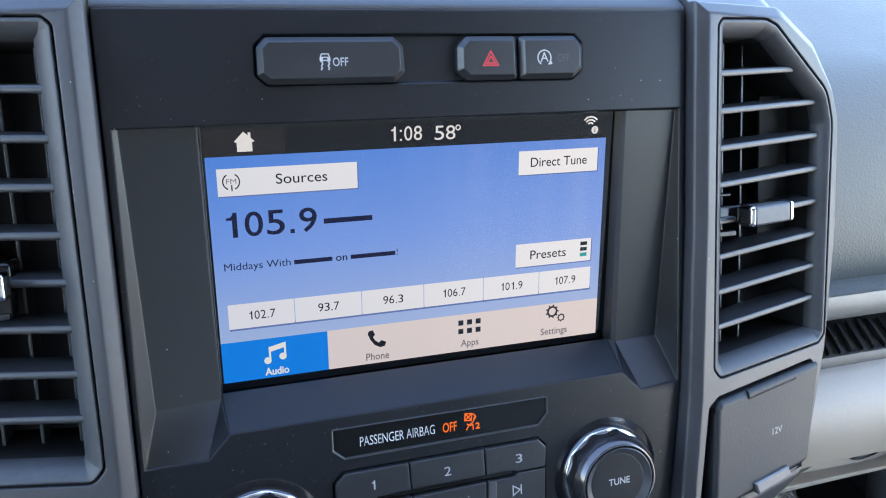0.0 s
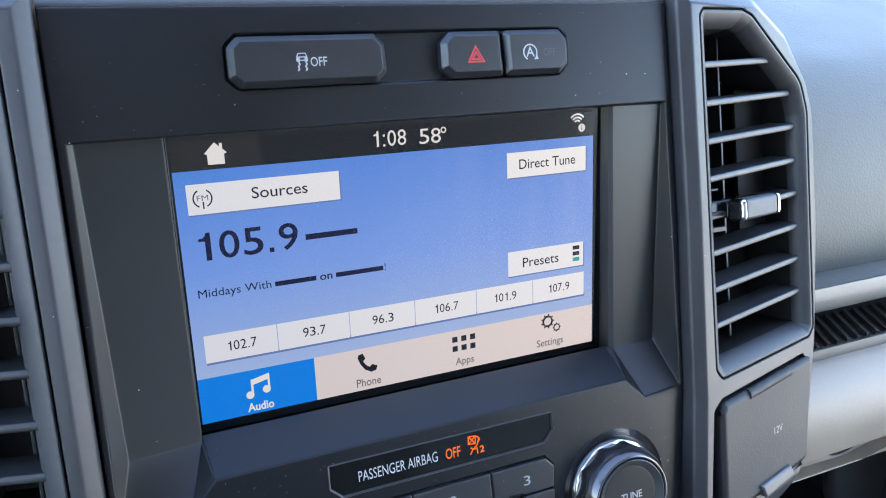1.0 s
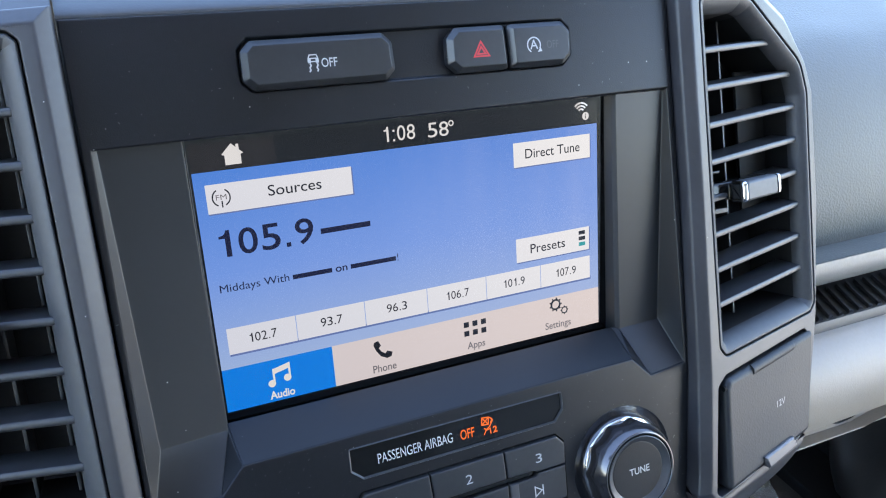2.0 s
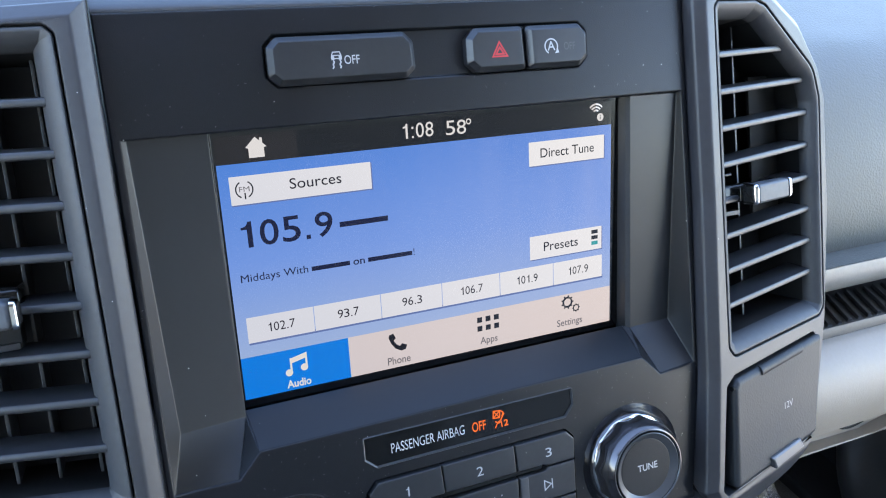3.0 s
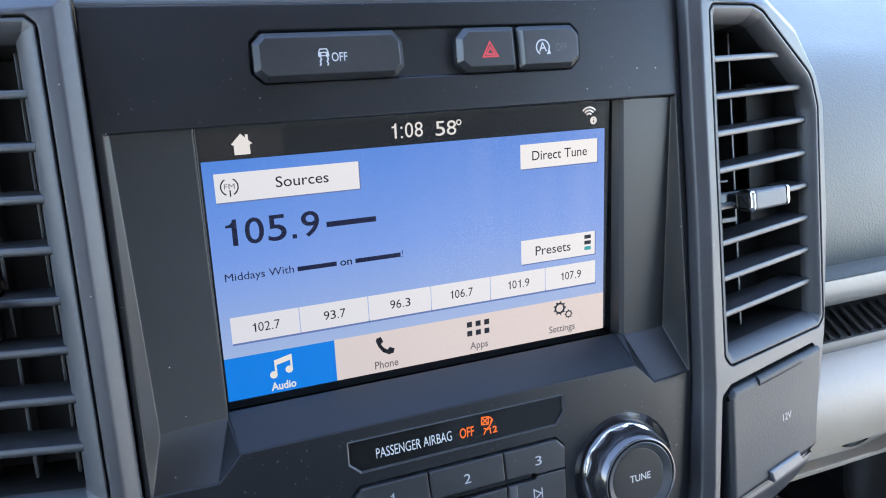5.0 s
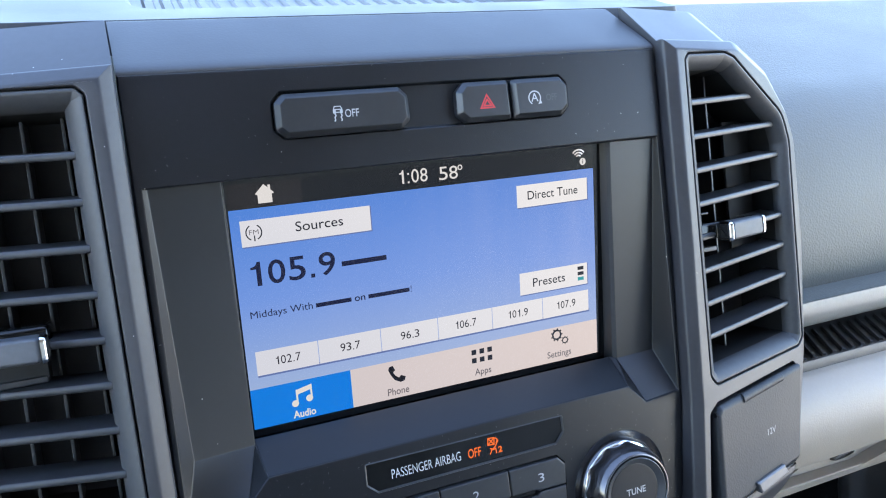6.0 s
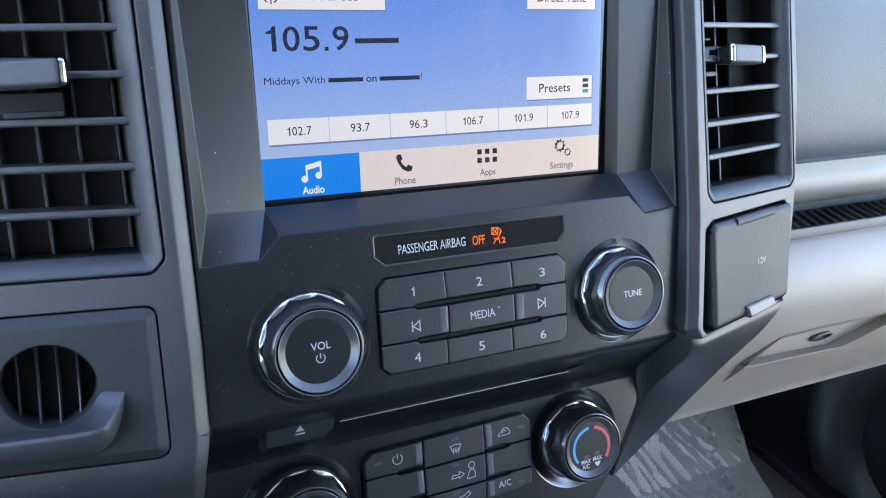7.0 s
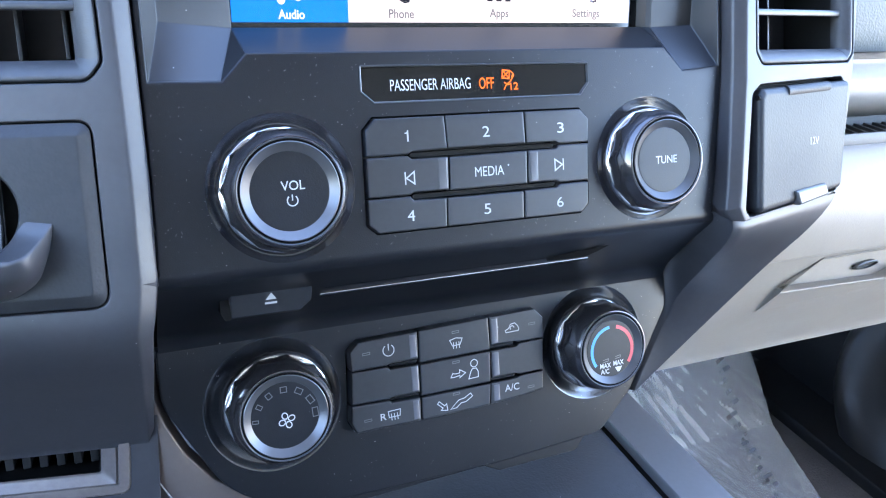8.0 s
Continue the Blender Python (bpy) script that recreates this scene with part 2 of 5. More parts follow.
def rounded(p, r, n=5):
    """A polygon with its corners rounded; r: one radius, or one for each corner."""
    p = [tuple(q) for q in p]
    rs = r if isinstance(r, (list, tuple)) else [r] * len(p)
    if area2(p) < 0:
        p, rs = p[::-1], list(rs)[::-1]
    out = []
    for i, b in enumerate(p):
        a, b, c = Vector(p[i - 1]), Vector(b), Vector(p[(i + 1) % len(p)])
        u, v = (a - b), (c - b)
        half = u.angle(v) / 2
        t = min(rs[i] / math.tan(half), 0.48 * u.length, 0.48 * v.length) if rs[i] else 0
        if t <= 0:
            out.append(tuple(b))
            continue
        s, e = b + u.normalized() * t, b + v.normalized() * t
        for k in range(n + 1):
            f = k / n
            out.append(tuple((1 - f) ** 2 * s + 2 * f * (1 - f) * b + f * f * e))
    return out


def shape(raw, radii, n=5):
    """A rounded outline kept with its corners, so that it can be moved inwards cleanly."""
    rs = list(radii) if isinstance(radii, (list, tuple)) else [radii] * len(raw)
    raw = [tuple(q) for q in raw]
    return (raw, rs, n) if area2(raw) > 0 else (raw[::-1], rs[::-1], n)


def ring(s, d=0.0):
    raw, rs, n = s
    return rounded(inset(raw, d) if d else raw, [max(0.25, r - d) if r else 0 for r in rs], n)


def flipped(s):
    return shape([(-x, z) for x, z in s[0]], s[1], s[2])


def box_poly(x0, x1, z0, z1):
    return [(x0, z0), (x1, z0), (x1, z1), (x0, z1)]


def circle(cx, cz, r, n=64):
    return [(cx + r * math.cos(2 * math.pi * k / n), cz + r * math.sin(2 * math.pi * k / n)) for k in range(n)]


def flat(y):
    return lambda x, z: y


def lift(poly, y):
    f = y if callable(y) else flat(y)
    return [(x, f(x, z), z) for x, z in poly]


def loft(bm, rings, first=True, last=True, closed=True):
    """Rings of equally many points, joined; the first and last are closed by faces if wanted."""
    rows = [[bm.verts.new(p) for p in r] for r in rings]
    n = len(rows[0])
    for a, b in zip(rows, rows[1:]):
        for i in range(n if closed else n - 1):
            j = (i + 1) % n
            bm.faces.new((a[i], a[j], b[j], b[i]))
    if first and closed:
        bm.faces.new(rows[0])
    if last and closed:
        bm.faces.new(rows[-1])
    return rows


def sheet(bm, outer, holes, y):
    """A flat or bent face with holes, over the x-z plane."""
    f = y if callable(y) else flat(y)
    made, edges = [], []
    for p in [outer] + holes:
        vs = [bm.verts.new((x, 0, z)) for x, z in p]
        made += vs
        edges += [bm.edges.new((u, v)) for u, v in zip(vs, vs[1:] + vs[:1])]
    bmesh.ops.triangle_fill(bm, use_beauty=True, use_dissolve=False, edges=edges, normal=(0, -1, 0))
    for v in made:
        v.co.y = f(v.co.x, v.co.z)


def button(poly, back, front, edge=1.0, drop=1.0, soft=2, r=0.35):
    """A raised key: straight sides, a bevelled or rounded shoulder, a flat face."""
    bm = bmesh.new()
    f = front if callable(front) else flat(front)
    s = shape(poly, r, 3)
    rings = [lift(ring(s), back)]
    for k in range(soft + 1):
        a = 0.5 * math.pi * k / soft if soft > 1 else 0.5 * math.pi * k
        d, up = edge * (1 - math.cos(a)), drop * (1 - math.sin(a))
        rings.append(lift(ring(s, d), (lambda up: lambda x, z: f(x, z) + up)(up)))
    loft(bm, rings, first=False)
    return bm


def ring_part(outer, inner, y_outer, y_inner, steps=()):
    """A band between rings given as (polygon, y) pairs."""
    bm = bmesh.new()
    loft(bm, [lift(p, y) for p, y in ((outer, y_outer), *steps, (inner, y_inner))], False, False)
    return bm


def block(x0, x1, y0, y1, z0, z1, r=0.0):
    bm = bmesh.new()
    bmesh.ops.create_cube(bm, size=1)
    bmesh.ops.scale(bm, vec=(x1 - x0, y1 - y0, z1 - z0), verts=bm.verts)
    bmesh.ops.translate(bm, vec=((x0 + x1) / 2, (y0 + y1) / 2, (z0 + z1) / 2), verts=bm.verts)
    if r:
        bmesh.ops.bevel(bm, geom=bm.edges[:], offset=r, segments=2, profile=0.5, affect="EDGES")
    return bm


def turned(cx, cz, profile, n=72, lobes=0, depth=0.0, first=False, last=True):
    """A body of revolution about an axis that points out of the dashboard; profile of (radius, y, lobe share)."""
    bm = bmesh.new()
    rings = []
    for r, y, share in profile:
        row = []
        for k in range(n):
            a = 2 * math.pi * k / n
            d = depth * share * (0.5 - 0.5 * math.cos(lobes * a)) ** 3 if lobes else 0
            row.append((cx + (r - d) * math.cos(a), y, cz + (r - d) * math.sin(a)))
        rings.append(row)
    loft(bm, rings, first, last)
    return bm


def swept(profile, x0, x1, n=2):
    """A profile of (y, z) drawn along x from x0 to x1."""
    bm = bmesh.new()
    rings = []
    for k in range(n):
        x = x0 + (x1 - x0) * k / (n - 1)
        rings.append([(x, y, z) for y, z in profile])
    loft(bm, rings, False, False, closed=False)
    return bm


def strokes(lines, width, y):
    """Thin drawn lines: each a run of (x, z) points, closed if it ends where it began."""
    bm = bmesh.new()
    f = y if callable(y) else flat(y)
    for run in lines:
        run = [Vector(p) for p in run]
        loop = (run[0] - run[-1]).length < 1e-6
        if loop:
            run = run[:-1]
        n = len(run)
        left, right = [], []
        for i, p in enumerate(run):
            a = run[i - 1] if i or loop else p
            c = run[(i + 1) % n] if i < n - 1 or loop else p
            u = (p - a).normalized() if (p - a).length else (c - p).normalized()
            v = (c - p).normalized() if (c - p).length else u
            n1, n2 = Vector((-u.y, u.x)), Vector((-v.y, v.x))
            off = (n1 + n2) * (width / 2 / max(0.4, 1 + n1.dot(n2)))
            left.append(bm.verts.new((p.x + off.x, f(p.x, p.y), p.y + off.y)))
            right.append(bm.verts.new((p.x - off.x, f(p.x, p.y), p.y - off.y)))
        for i in range(n if loop else n - 1):
            j = (i + 1) % n
            bm.faces.new((left[i], left[j], right[j], right[i]))
    return bm


def shapes(polys, y):
    """Flat filled shapes."""
    bm = bmesh.new()
    f = y if callable(y) else flat(y)
    for p in polys:
        sheet(bm, p, [], f)
    return bm


def arc(cx, cz, r, a0, a1, n=16, rz=None):
    rz = rz or r
    return [(cx + r * math.cos(radians(a0 + (a1 - a0) * k / n)), cz + rz * math.sin(radians(a0 + (a1 - a0) * k / n))) for k in range(n + 1)]


def glyphs(words, bold):
    curve = bpy.data.curves.new("text", "FONT")
    curve.body, curve.offset, curve.resolution_u = words, bold, 4
    ob = new("text", curve)
    bpy.context.view_layer.update()
    me = bpy.data.meshes.new_from_object(ob.evaluated_get(bpy.context.evaluated_depsgraph_get()))
    bpy.data.objects.remove(ob)
    pts = [tuple(v.co) for v in me.vertices]
    faces = [tuple(p.vertices) for p in me.polygons]
    bpy.data.meshes.remove(me)
    return pts, faces


CAP = max(p[1] for p in glyphs("H", 0.0)[0])


def lettering(words, x0, x1, z0, cap, y, mat, parent, bold=0.0, name="lettering", lean=0.0):
    """Words from x0 to x1 on the base line z0, with capitals of that height."""
    pts, faces = glyphs(words, bold)
    lo, hi = min(p[0] for p in pts), max(p[0] for p in pts)
    f = y if callable(y) else flat(y)
    bm = bmesh.new()
    vs = []
    for px, py, _ in pts:
        x, z = x0 + (px - lo) / (hi - lo) * (x1 - x0), z0 + py / CAP * cap
        x += lean * (z - z0)
        vs.append(bm.verts.new((x, f(x, z), z)))
    for q in faces:
        try:
            bm.faces.new([vs[i] for i in q])
        except ValueError:
            pass
    return part(name, bm, mat, parent, smooth=0)


ADVANCE = {".": 0.29, ":": 0.29, "1": 0.556}


def digits(words, x0, x1, z0, cap, y, mat, parent, bold=0.0, name="lettering"):
    """Figures set in even cells, the one drawn with its flag."""
    f = y if callable(y) else flat(y)
    wide = [ADVANCE.get(c, 0.556) for c in words]
    total = sum(wide) - 0.09
    k = (x1 - x0) / total
    bm = bmesh.new()
    at = x0 - 0.045 * k

    def put(points, faces):
        vs = [bm.verts.new((x, f(x, z), z)) for x, z in points]
        for q in faces:
            try:
                bm.faces.new([vs[i] for i in q])
            except ValueError:
                pass

    for c, w in zip(words, wide):
        a, b = at + 0.045 * k, at + (w - 0.045) * k
        if c == "1":
            m, t = a + (b - a) * 0.80, (0.118 + bold) * k
            low, flag = a + (b - a) * 0.22, z0 + cap * 0.70
            put([(m, z0), (m, z0 + cap), (m - t * 0.74, z0 + cap), (m - t * 0.86, z0 + cap * 0.93), (m - t, z0 + cap * 0.88), (m - t, z0)], [(0, 1, 2, 3, 4, 5)])
            put([(m - t, z0 + cap * 0.88), (m - t * 1.35, z0 + cap * 0.82), (low, z0 + cap * 0.79), (low, flag), (m - t, flag)], [(0, 1, 2, 3, 4)])
        elif c in ".:":
            h, m = 0.11 * k, (a + b) / 2
            for z in ((z0,) if c == "." else (z0, z0 + cap * 0.62)):
                put([(m - h / 2, z), (m + h / 2, z), (m + h / 2, z + h), (m - h / 2, z + h)], [(0, 1, 2, 3)])
        else:
            pts, faces = glyphs(c, bold)
            lo, hi = min(p[0] for p in pts), max(p[0] for p in pts)
            dn, up = min(p[1] for p in pts), max(p[1] for p in pts)
            put([(a + (p[0] - lo) / (hi - lo) * (b - a), z0 + (p[1] - dn) / (up - dn) * cap) for p in pts], faces)
        at += w * k
    return part(name, bm, mat, parent, smooth=0)


# ---- cabin shell; parts behind and beside the view only shape the light ----
def wall_panel(name, quads, mat, label, category="wall"):
    bm = bmesh.new()
    for q in quads:
        bm.faces.new([bm.verts.new(p) for p in q])
    ob = piece(name, bm, mat, label, category, LEVEL, smooth=0)
    ob.modifiers.new("thickness", "SOLIDIFY").thickness = 0.02
    return ob


def rect_x(x, y0, y1, z0, z1):
    return [(x, y0, z0), (x, y1, z0), (x, y1, z1), (x, y0, z1)]


def rect_y(y, x0, x1, z0, z1):
    return [(x0, y, z0), (x1, y, z0), (x1, y, z1), (x0, y, z1)]


wall_panel("floor", [[(-900, -250, 60), (900, -250, 60), (900, 900, 60), (-900, 900, 60)]], CARPET, "dark carpeted cabin floor", "floor")
# Two raised floors out of view, added for what the lower fascia mirrors.
wall_panel("floor", [[(-80, -1110, 300), (900, -1110, 300), (900, -250, 300), (-80, -250, 300)], rect_y(-250, -80, 900, 60, 300)], SIDETRIM, "unseen grey raised floor added to bounce light, passenger side", "floor")
wall_panel("floor", [[(-900, -1110, 300), (-80, -1110, 300), (-80, -250, 300), (-900, -250, 300)], rect_y(-250, -900, -80, 60, 300)], REAR_UNSEEN, "unseen dark raised floor added to darken reflections, driver side", "floor")
# Roof out of view, added to keep the sun off the stack's face.
wall_panel("ceiling", [[(-900, -1110, 1420), (900, -1110, 1420), (900, -280, 1420), (-900, -280, 1420)]], LINER, "unseen pale headliner added to block sun and be mirrored", "ceiling")
# Unseen side; its gap is sized to light the knobs' left rims.
wall_panel("wall_west", [rect_x(-880, -1110, 900, 40, 720), rect_x(-880, -1110, -850, 720, 1420), rect_x(-880, -850, -280, 1375, 1420)], SIDETRIM, "unseen dark cabin side with a gap sized to admit light")
# Unseen side; the gap drops below a real sill to light footwell and console.
wall_panel("wall_east", [rect_x(880, -1110, 900, 40, 400), rect_x(880, -60, 40, 400, 560), rect_x(880, 40, 900, 400, 880), rect_x(880, -1110, -1060, 400, 1420), rect_x(880, -1060, -280, 1375, 1420)], SIDETRIM, "unseen cabin side with a gap lowered to admit light")
# Unseen walls added behind the camera; pale and dark parts set the fascia's reflections.
wall_panel("wall_south", [rect_y(-1100, 350, 900, 40, 850)], BOUNCE_WALL, "unseen pale low wall added to brighten reflections")
wall_panel("wall_south", [rect_y(-1100, -900, 350, 40, 850)], REAR_UNSEEN, "unseen dark low wall added to darken reflections")
wall_panel("wall_south", [rect_y(-1100, -900, 900, 850, 1420)], LINER, "unseen grey upper wall added to be mirrored in the dashboard")
wall_panel("wall_north", [rect_y(880, -900, 900, 40, 900)], DARKTRIM, "dark firewall in front of the footwell")
ground = bmesh.new()
bmesh.ops.create_grid(ground, x_segments=2, y_segments=2, size=2000000)
bmesh.ops.translate(ground, vec=(0, 0, -700), verts=ground.verts)
piece("ground", ground, CONCRETE, "pale concrete car park reaching the horizon", "ground", LEVEL, smooth=0)

# ---- the dashboard's large forms ----
RISE = math.tan(radians(36))


def level_back(y, z, run, up=0.0):
    """From a point of the stack's frame, a run back that climbs gently to the windscreen."""
    return (y + run, z + run * RISE + up)


PAD_PROFILE = [(60, -60), (93, -59.5), (92, -56), (88, -45), (85, -25), (84, 0), (85, 22), (88, 40), (93, 55), (101, 68), (113, 80), (130, 90), (160, 109), (220, 146), (330, 214), (560, 356), (860, 540)]
pad = swept(PAD_PROFILE, 100, 872, 12)
piece("dash_pad", pad, PAD, "grained dark grey vinyl dashboard pad before the passenger", "dashboard")
pad = swept(PAD_PROFILE, -872, -100, 12)
piece("dash_pad", pad, PAD, "grained dark grey vinyl dashboard pad behind the driver's vent", "dashboard")
band = swept([(60, -60.5), (97, -60.5), (98, -64), (96.5, -72), (97, -79), (100, -85), (106, -90), (116, -94), (135, -96.5), (150, -97)], 100, 872, 12)
piece("dash_band", band, BAND, "smooth dark grey rolled band below the dashboard pad", "dashboard")
shelf = thing("dash_shelf", "narrow black ribbed rubber shelf in the dashboard", "shelf", (480, 110, -105))
bm = swept([(150, -97), (150, -104), (134, -104.5), (91, -111.5), (89, -112), (88, -109), (87, -107.5), (84.5, -108), (84, -112), (86, -117)], 100, 872, 2)
part("tray", bm, SHELF, shelf)
for k in range(62):
    x = 232 + k * 9.6
    bm = bmesh.new()
    rings = []
    for x_off, y, z in ((0, 93, -110.8), (26, 133, -104.2)):
        rings.append([(x + x_off - 2.6, y, z), (x + x_off - 1.4, y, z + 2.4), (x + x_off + 1.4, y, z + 2.4), (x + x_off + 2.6, y, z)])
    loft(bm, rings)
    part("rib", bm, SHELF, shelf)

bm = swept([(100, -113), (87, -114), (80, -118), (73, -128), (70, -141), (72, -155), (77.5, -166), (84, -175.5), (90.4, -183.6), (92, -184.4), (96, -184.6)], 96, 872, 8)
piece("lower_dash_panel", bm, SILVER, "pale grey rolled lower dashboard panel beside the centre stack", "dashboard panel")
glove = thing("glove_box", "pale grey glove box door with a recessed latch", "glove box", (480, 170, -245))
DOORZ, DOORD = (-303, -292, -264, -232, -209, -185), (258, 246, 203, 150, 119, 97)
DOORY = lambda x, z: float(np.interp(z, DOORZ, DOORD))
GRIP = [(284, -233), (270.5, -209.5), (294, -188.5), (432, -186.9), (444, -197), (392, -229)]
bm = bmesh.new()
sheet(bm, box_poly(96, 872, -240, -185.2), [GRIP], DOORY)
loft(bm, [[(x, DOORY(0, z) + dy, z + dz) for dy, z, dz in ((6, -185.2, 1.5), (0, -185.2, 0))] for x in (96, 872)], False, False, closed=False)
loft(bm, [[(x, y, z) for y, z in ((DOORY(0, -240), -240), (203, -264), (246, -292), (254, -302), (262, -303), (300, -280))] for x in (96, 872)], False, False, closed=False)
part("door", bm, SILVER, glove, smooth=30)
bm = bmesh.new()
LIPS = [(274, -212, -6), (272, -209, -6), (295.4, -189.8, 0.4), (430.5, -188, 0.4), (440.5, -196.8, 0.4), (384.5, -216.6, -6)]
deep = lambda x, z: DOORY(x, z) + 5 + max(0.0, z + 217) * 0.5
loft(bm, [lift(GRIP, DOORY), lift([(x + (360 - x) * 0.01, z + 0.6) for x, z in GRIP], lambda x, z: DOORY(x, z) - 0.8), [(x, DOORY(x, z) + up, z) for x, z, up in LIPS], [(x, DOORY(x, z) + up + 0.8, z + (0.8 if up < 0 else -0.6)) for x, z, up in LIPS], [(x + (350 - x) * 0.02, deep(x, z), z + (1.4 if up < 0 else -0.8)) for x, z, up in LIPS]], False, True)
part("grip_recess", bm, SILVER, glove, "recessed grip with a sloping lower lip", smooth=25)
bm = bmesh.new()
oval = circle(366, -204.5, 8, 28)
oval = [(366 + (x - 366) * 1.5, -204.5 + (z + 204.5) * 0.45 + (x - 366) * 0.12) for x, z in oval]
loft(bm, [lift(oval, lambda x, z: deep(x, z) + 0.2), lift(inset(oval, 0.6), lambda x, z: deep(x, z) - 2.4), lift(inset(oval, 1.4), lambda x, z: deep(x, z) - 3), lift(inset(oval, 2), lambda x, z: deep(x, z) - 1.4)], False, True)
part("latch", bm, DARKTRIM, glove, "dark oval latch")

# ---- the stack's face ----
stack = thing("centre_stack", "matte black plastic centre stack of a truck dashboard", "centre console", (0, 20, -40))
OUTLINE = [(-119.3, 94.5), (-119.4, 0), (-119.7, -103), (-121, -135.5), (110.3, -135.5), (112, -124), (116.4, -77), (118.3, 0), (118.3, 94.5)]
CHANNEL = rounded([(-66.2, 81.5), (-62.2, 85.6), (64.2, 85.4), (68, 81.5), (67.8, 70.3), (63.2, 66.2), (-62.3, 66.4), (-66.4, 70.3)], 1.2, 3)
RECESS = [(-116, 53), (115.4, 53), (114.7, -71.2), (95.5, -73.0), (86, -63.3), (-86, -63.5), (-94.6, -72.6), (-117, -72.2)]
WARNING = rounded([(-47.2, -68.4), (48, -68.9), (48.2, -77), (43.8, -81.9), (-42.6, -82), (-47.4, -77.8)], 0.9, 3)
KEYPAD = rounded([(-48.2, -91), (-44, -86.6), (43, -86.6), (47, -91), (46, -125.5), (42, -129), (-45, -129), (-49, -125.3)], 1.0, 3)
VOL, TUNE, DISH = (-77.7, -109.9), (76.6, -109.8), 25.8
BOWLS = [(VOL[0], VOL[1] + 0.6), (TUNE[0] - 0.2, TUNE[1] + 0.6)]
bm = bmesh.new()
sheet(bm, [(x, -135.4 if z < -134 else z) for x, z in ccw(inset(OUTLINE, 0.8))], [CHANNEL, inset(RECESS, -0.9), WARNING, KEYPAD, circle(*BOWLS[0], DISH), circle(*BOWLS[1], DISH)], 0)
SIDES = ccw(OUTLINE)
low = [k for k, q in enumerate(SIDES) if q[1] < -135]
SIDES = SIDES[low[-1]:] + SIDES[:low[-1]] if SIDES[(low[-1] + 1) % len(SIDES)][1] > -135 else SIDES[low[0]:] + SIDES[:low[0]]
inner_side = ccw(inset(OUTLINE, 0.8))
inner_side = inner_side[ccw(OUTLINE).index(SIDES[0]):] + inner_side[:ccw(OUTLINE).index(SIDES[0])]
loft(bm, [lift(inner_side, 0), [(x * 0.5 + u * 0.5, 0.25, z * 0.5 + w * 0.5) for (x, z), (u, w) in zip(inner_side, SIDES)], lift(SIDES, 1.2), lift(SIDES, 14)], False, False, closed=False)
def bowl_part(rings, parent):
    bowl_bm = bmesh.new()
    loft(bowl_bm, rings, False, False)
    part("knob_bowl", bowl_bm, BOWL, parent, "polished shallow dish round a knob", smooth=30)


for bowl, centre in zip(BOWLS, (VOL, TUNE)):
    bowl_part([lift(circle(*bowl, DISH), 0), lift(circle(*bowl, DISH - 0.25), 0.08), lift(circle(*bowl, DISH - 0.6), 0.26), lift(circle(*bowl, DISH - 1.2), 0.58), lift(circle(*bowl, DISH - 1.8), 0.9), lift(circle(*centre, 23.3), 1.3), lift(circle(*centre, 22.5), 1.6), lift(circle(*centre, 5), 1.7)], stack)
loft(bm, [lift(CHANNEL, 0), lift(inset(CHANNEL, 0.5), 0.4), lift(inset(CHANNEL, 1.0), 2.2)], False, True)
loft(bm, [lift(inset(RECESS, -0.9), 0), lift(inset(RECESS, -0.45), 0.12), lift(inset(RECESS, -0.12), 0.45), lift(inset(RECESS, 0), 0.9)], False, False)
part("fascia", bm, FASCIA, stack)

# the recess round the screen: ceiling, walls, two stepped pockets and the sill
SCREEN = lambda x, z: 15.5 - 0.13 * z
A, B, C, D, E, F, G, H = [(x, 0.9, z) for x, z in RECESS]
a, b = (-114.7, 2.2, 53.3), (115.0, 2.8, 52.6)
c, h = (111.4, 13.3, -52.4), (-112.0, 6.6, -52.6)
d, f = (88.4, SCREEN(0, -52.7) - 4.6, -52.6), (-87.4, SCREEN(0, -52.7) - 4.6, -52.8)
top_l, top_r = (-87.8, 4.0, 54.0), (90.3, 3.4, 53.6)
low_l, low_r = (-87.7, 13.0, -53.7), (90.4, 14.6, -53.2)
back_l, back_r = (-87.3, SCREEN(0, 54), 54.2), (88.2, SCREEN(0, 54), 54.2)


def patch(bm, p, q, r, s, nu=36, nv=36):
    """A smooth face between four corners that need not lie in one plane."""
    p, q, r, s = map(Vector, (p, q, r, s))
    rows = [[bm.verts.new((p * (1 - u) + q * u) * (1 - v) + (s * (1 - u) + r * u) * v) for u in [k / nu for k in range(nu + 1)]] for v in [k / nv for k in range(nv + 1)]]
    for a_row, b_row in zip(rows, rows[1:]):
        for k in range(nu):
            bm.faces.new((a_row[k], a_row[k + 1], b_row[k + 1], b_row[k]))


bm = bmesh.new()
for q in ((A, B, b, a), (B, C, c, b), (C, D, low_r, c), (E, F, f, d), (G, H, h, low_l), (H, A, a, h), (a, h, low_l, top_l), (b, c, low_r, top_r), (a, b, top_r, top_l), (top_l, top_r, back_r, back_l), (top_l, low_l, (f[0], 22.2, -54), back_l), (top_r, low_r, (d[0], 22.2, -54), back_r)):
    patch(bm, *q)
for q in ((D, E, low_r), (F, G, low_l), (E, d, low_r), (F, low_l, f)):
    bm.faces.new([bm.verts.new(p) for p in q])
patch(bm, d, f, (f[0], f[1] + 3, f[2] - 1.5), (d[0], d[1] + 3, d[2] - 1.5), 4, 2)
part("screen_surround", bm, SURROUND, stack, "black stepped surround with a sloping sill", smooth=0)

bm = bmesh.new()
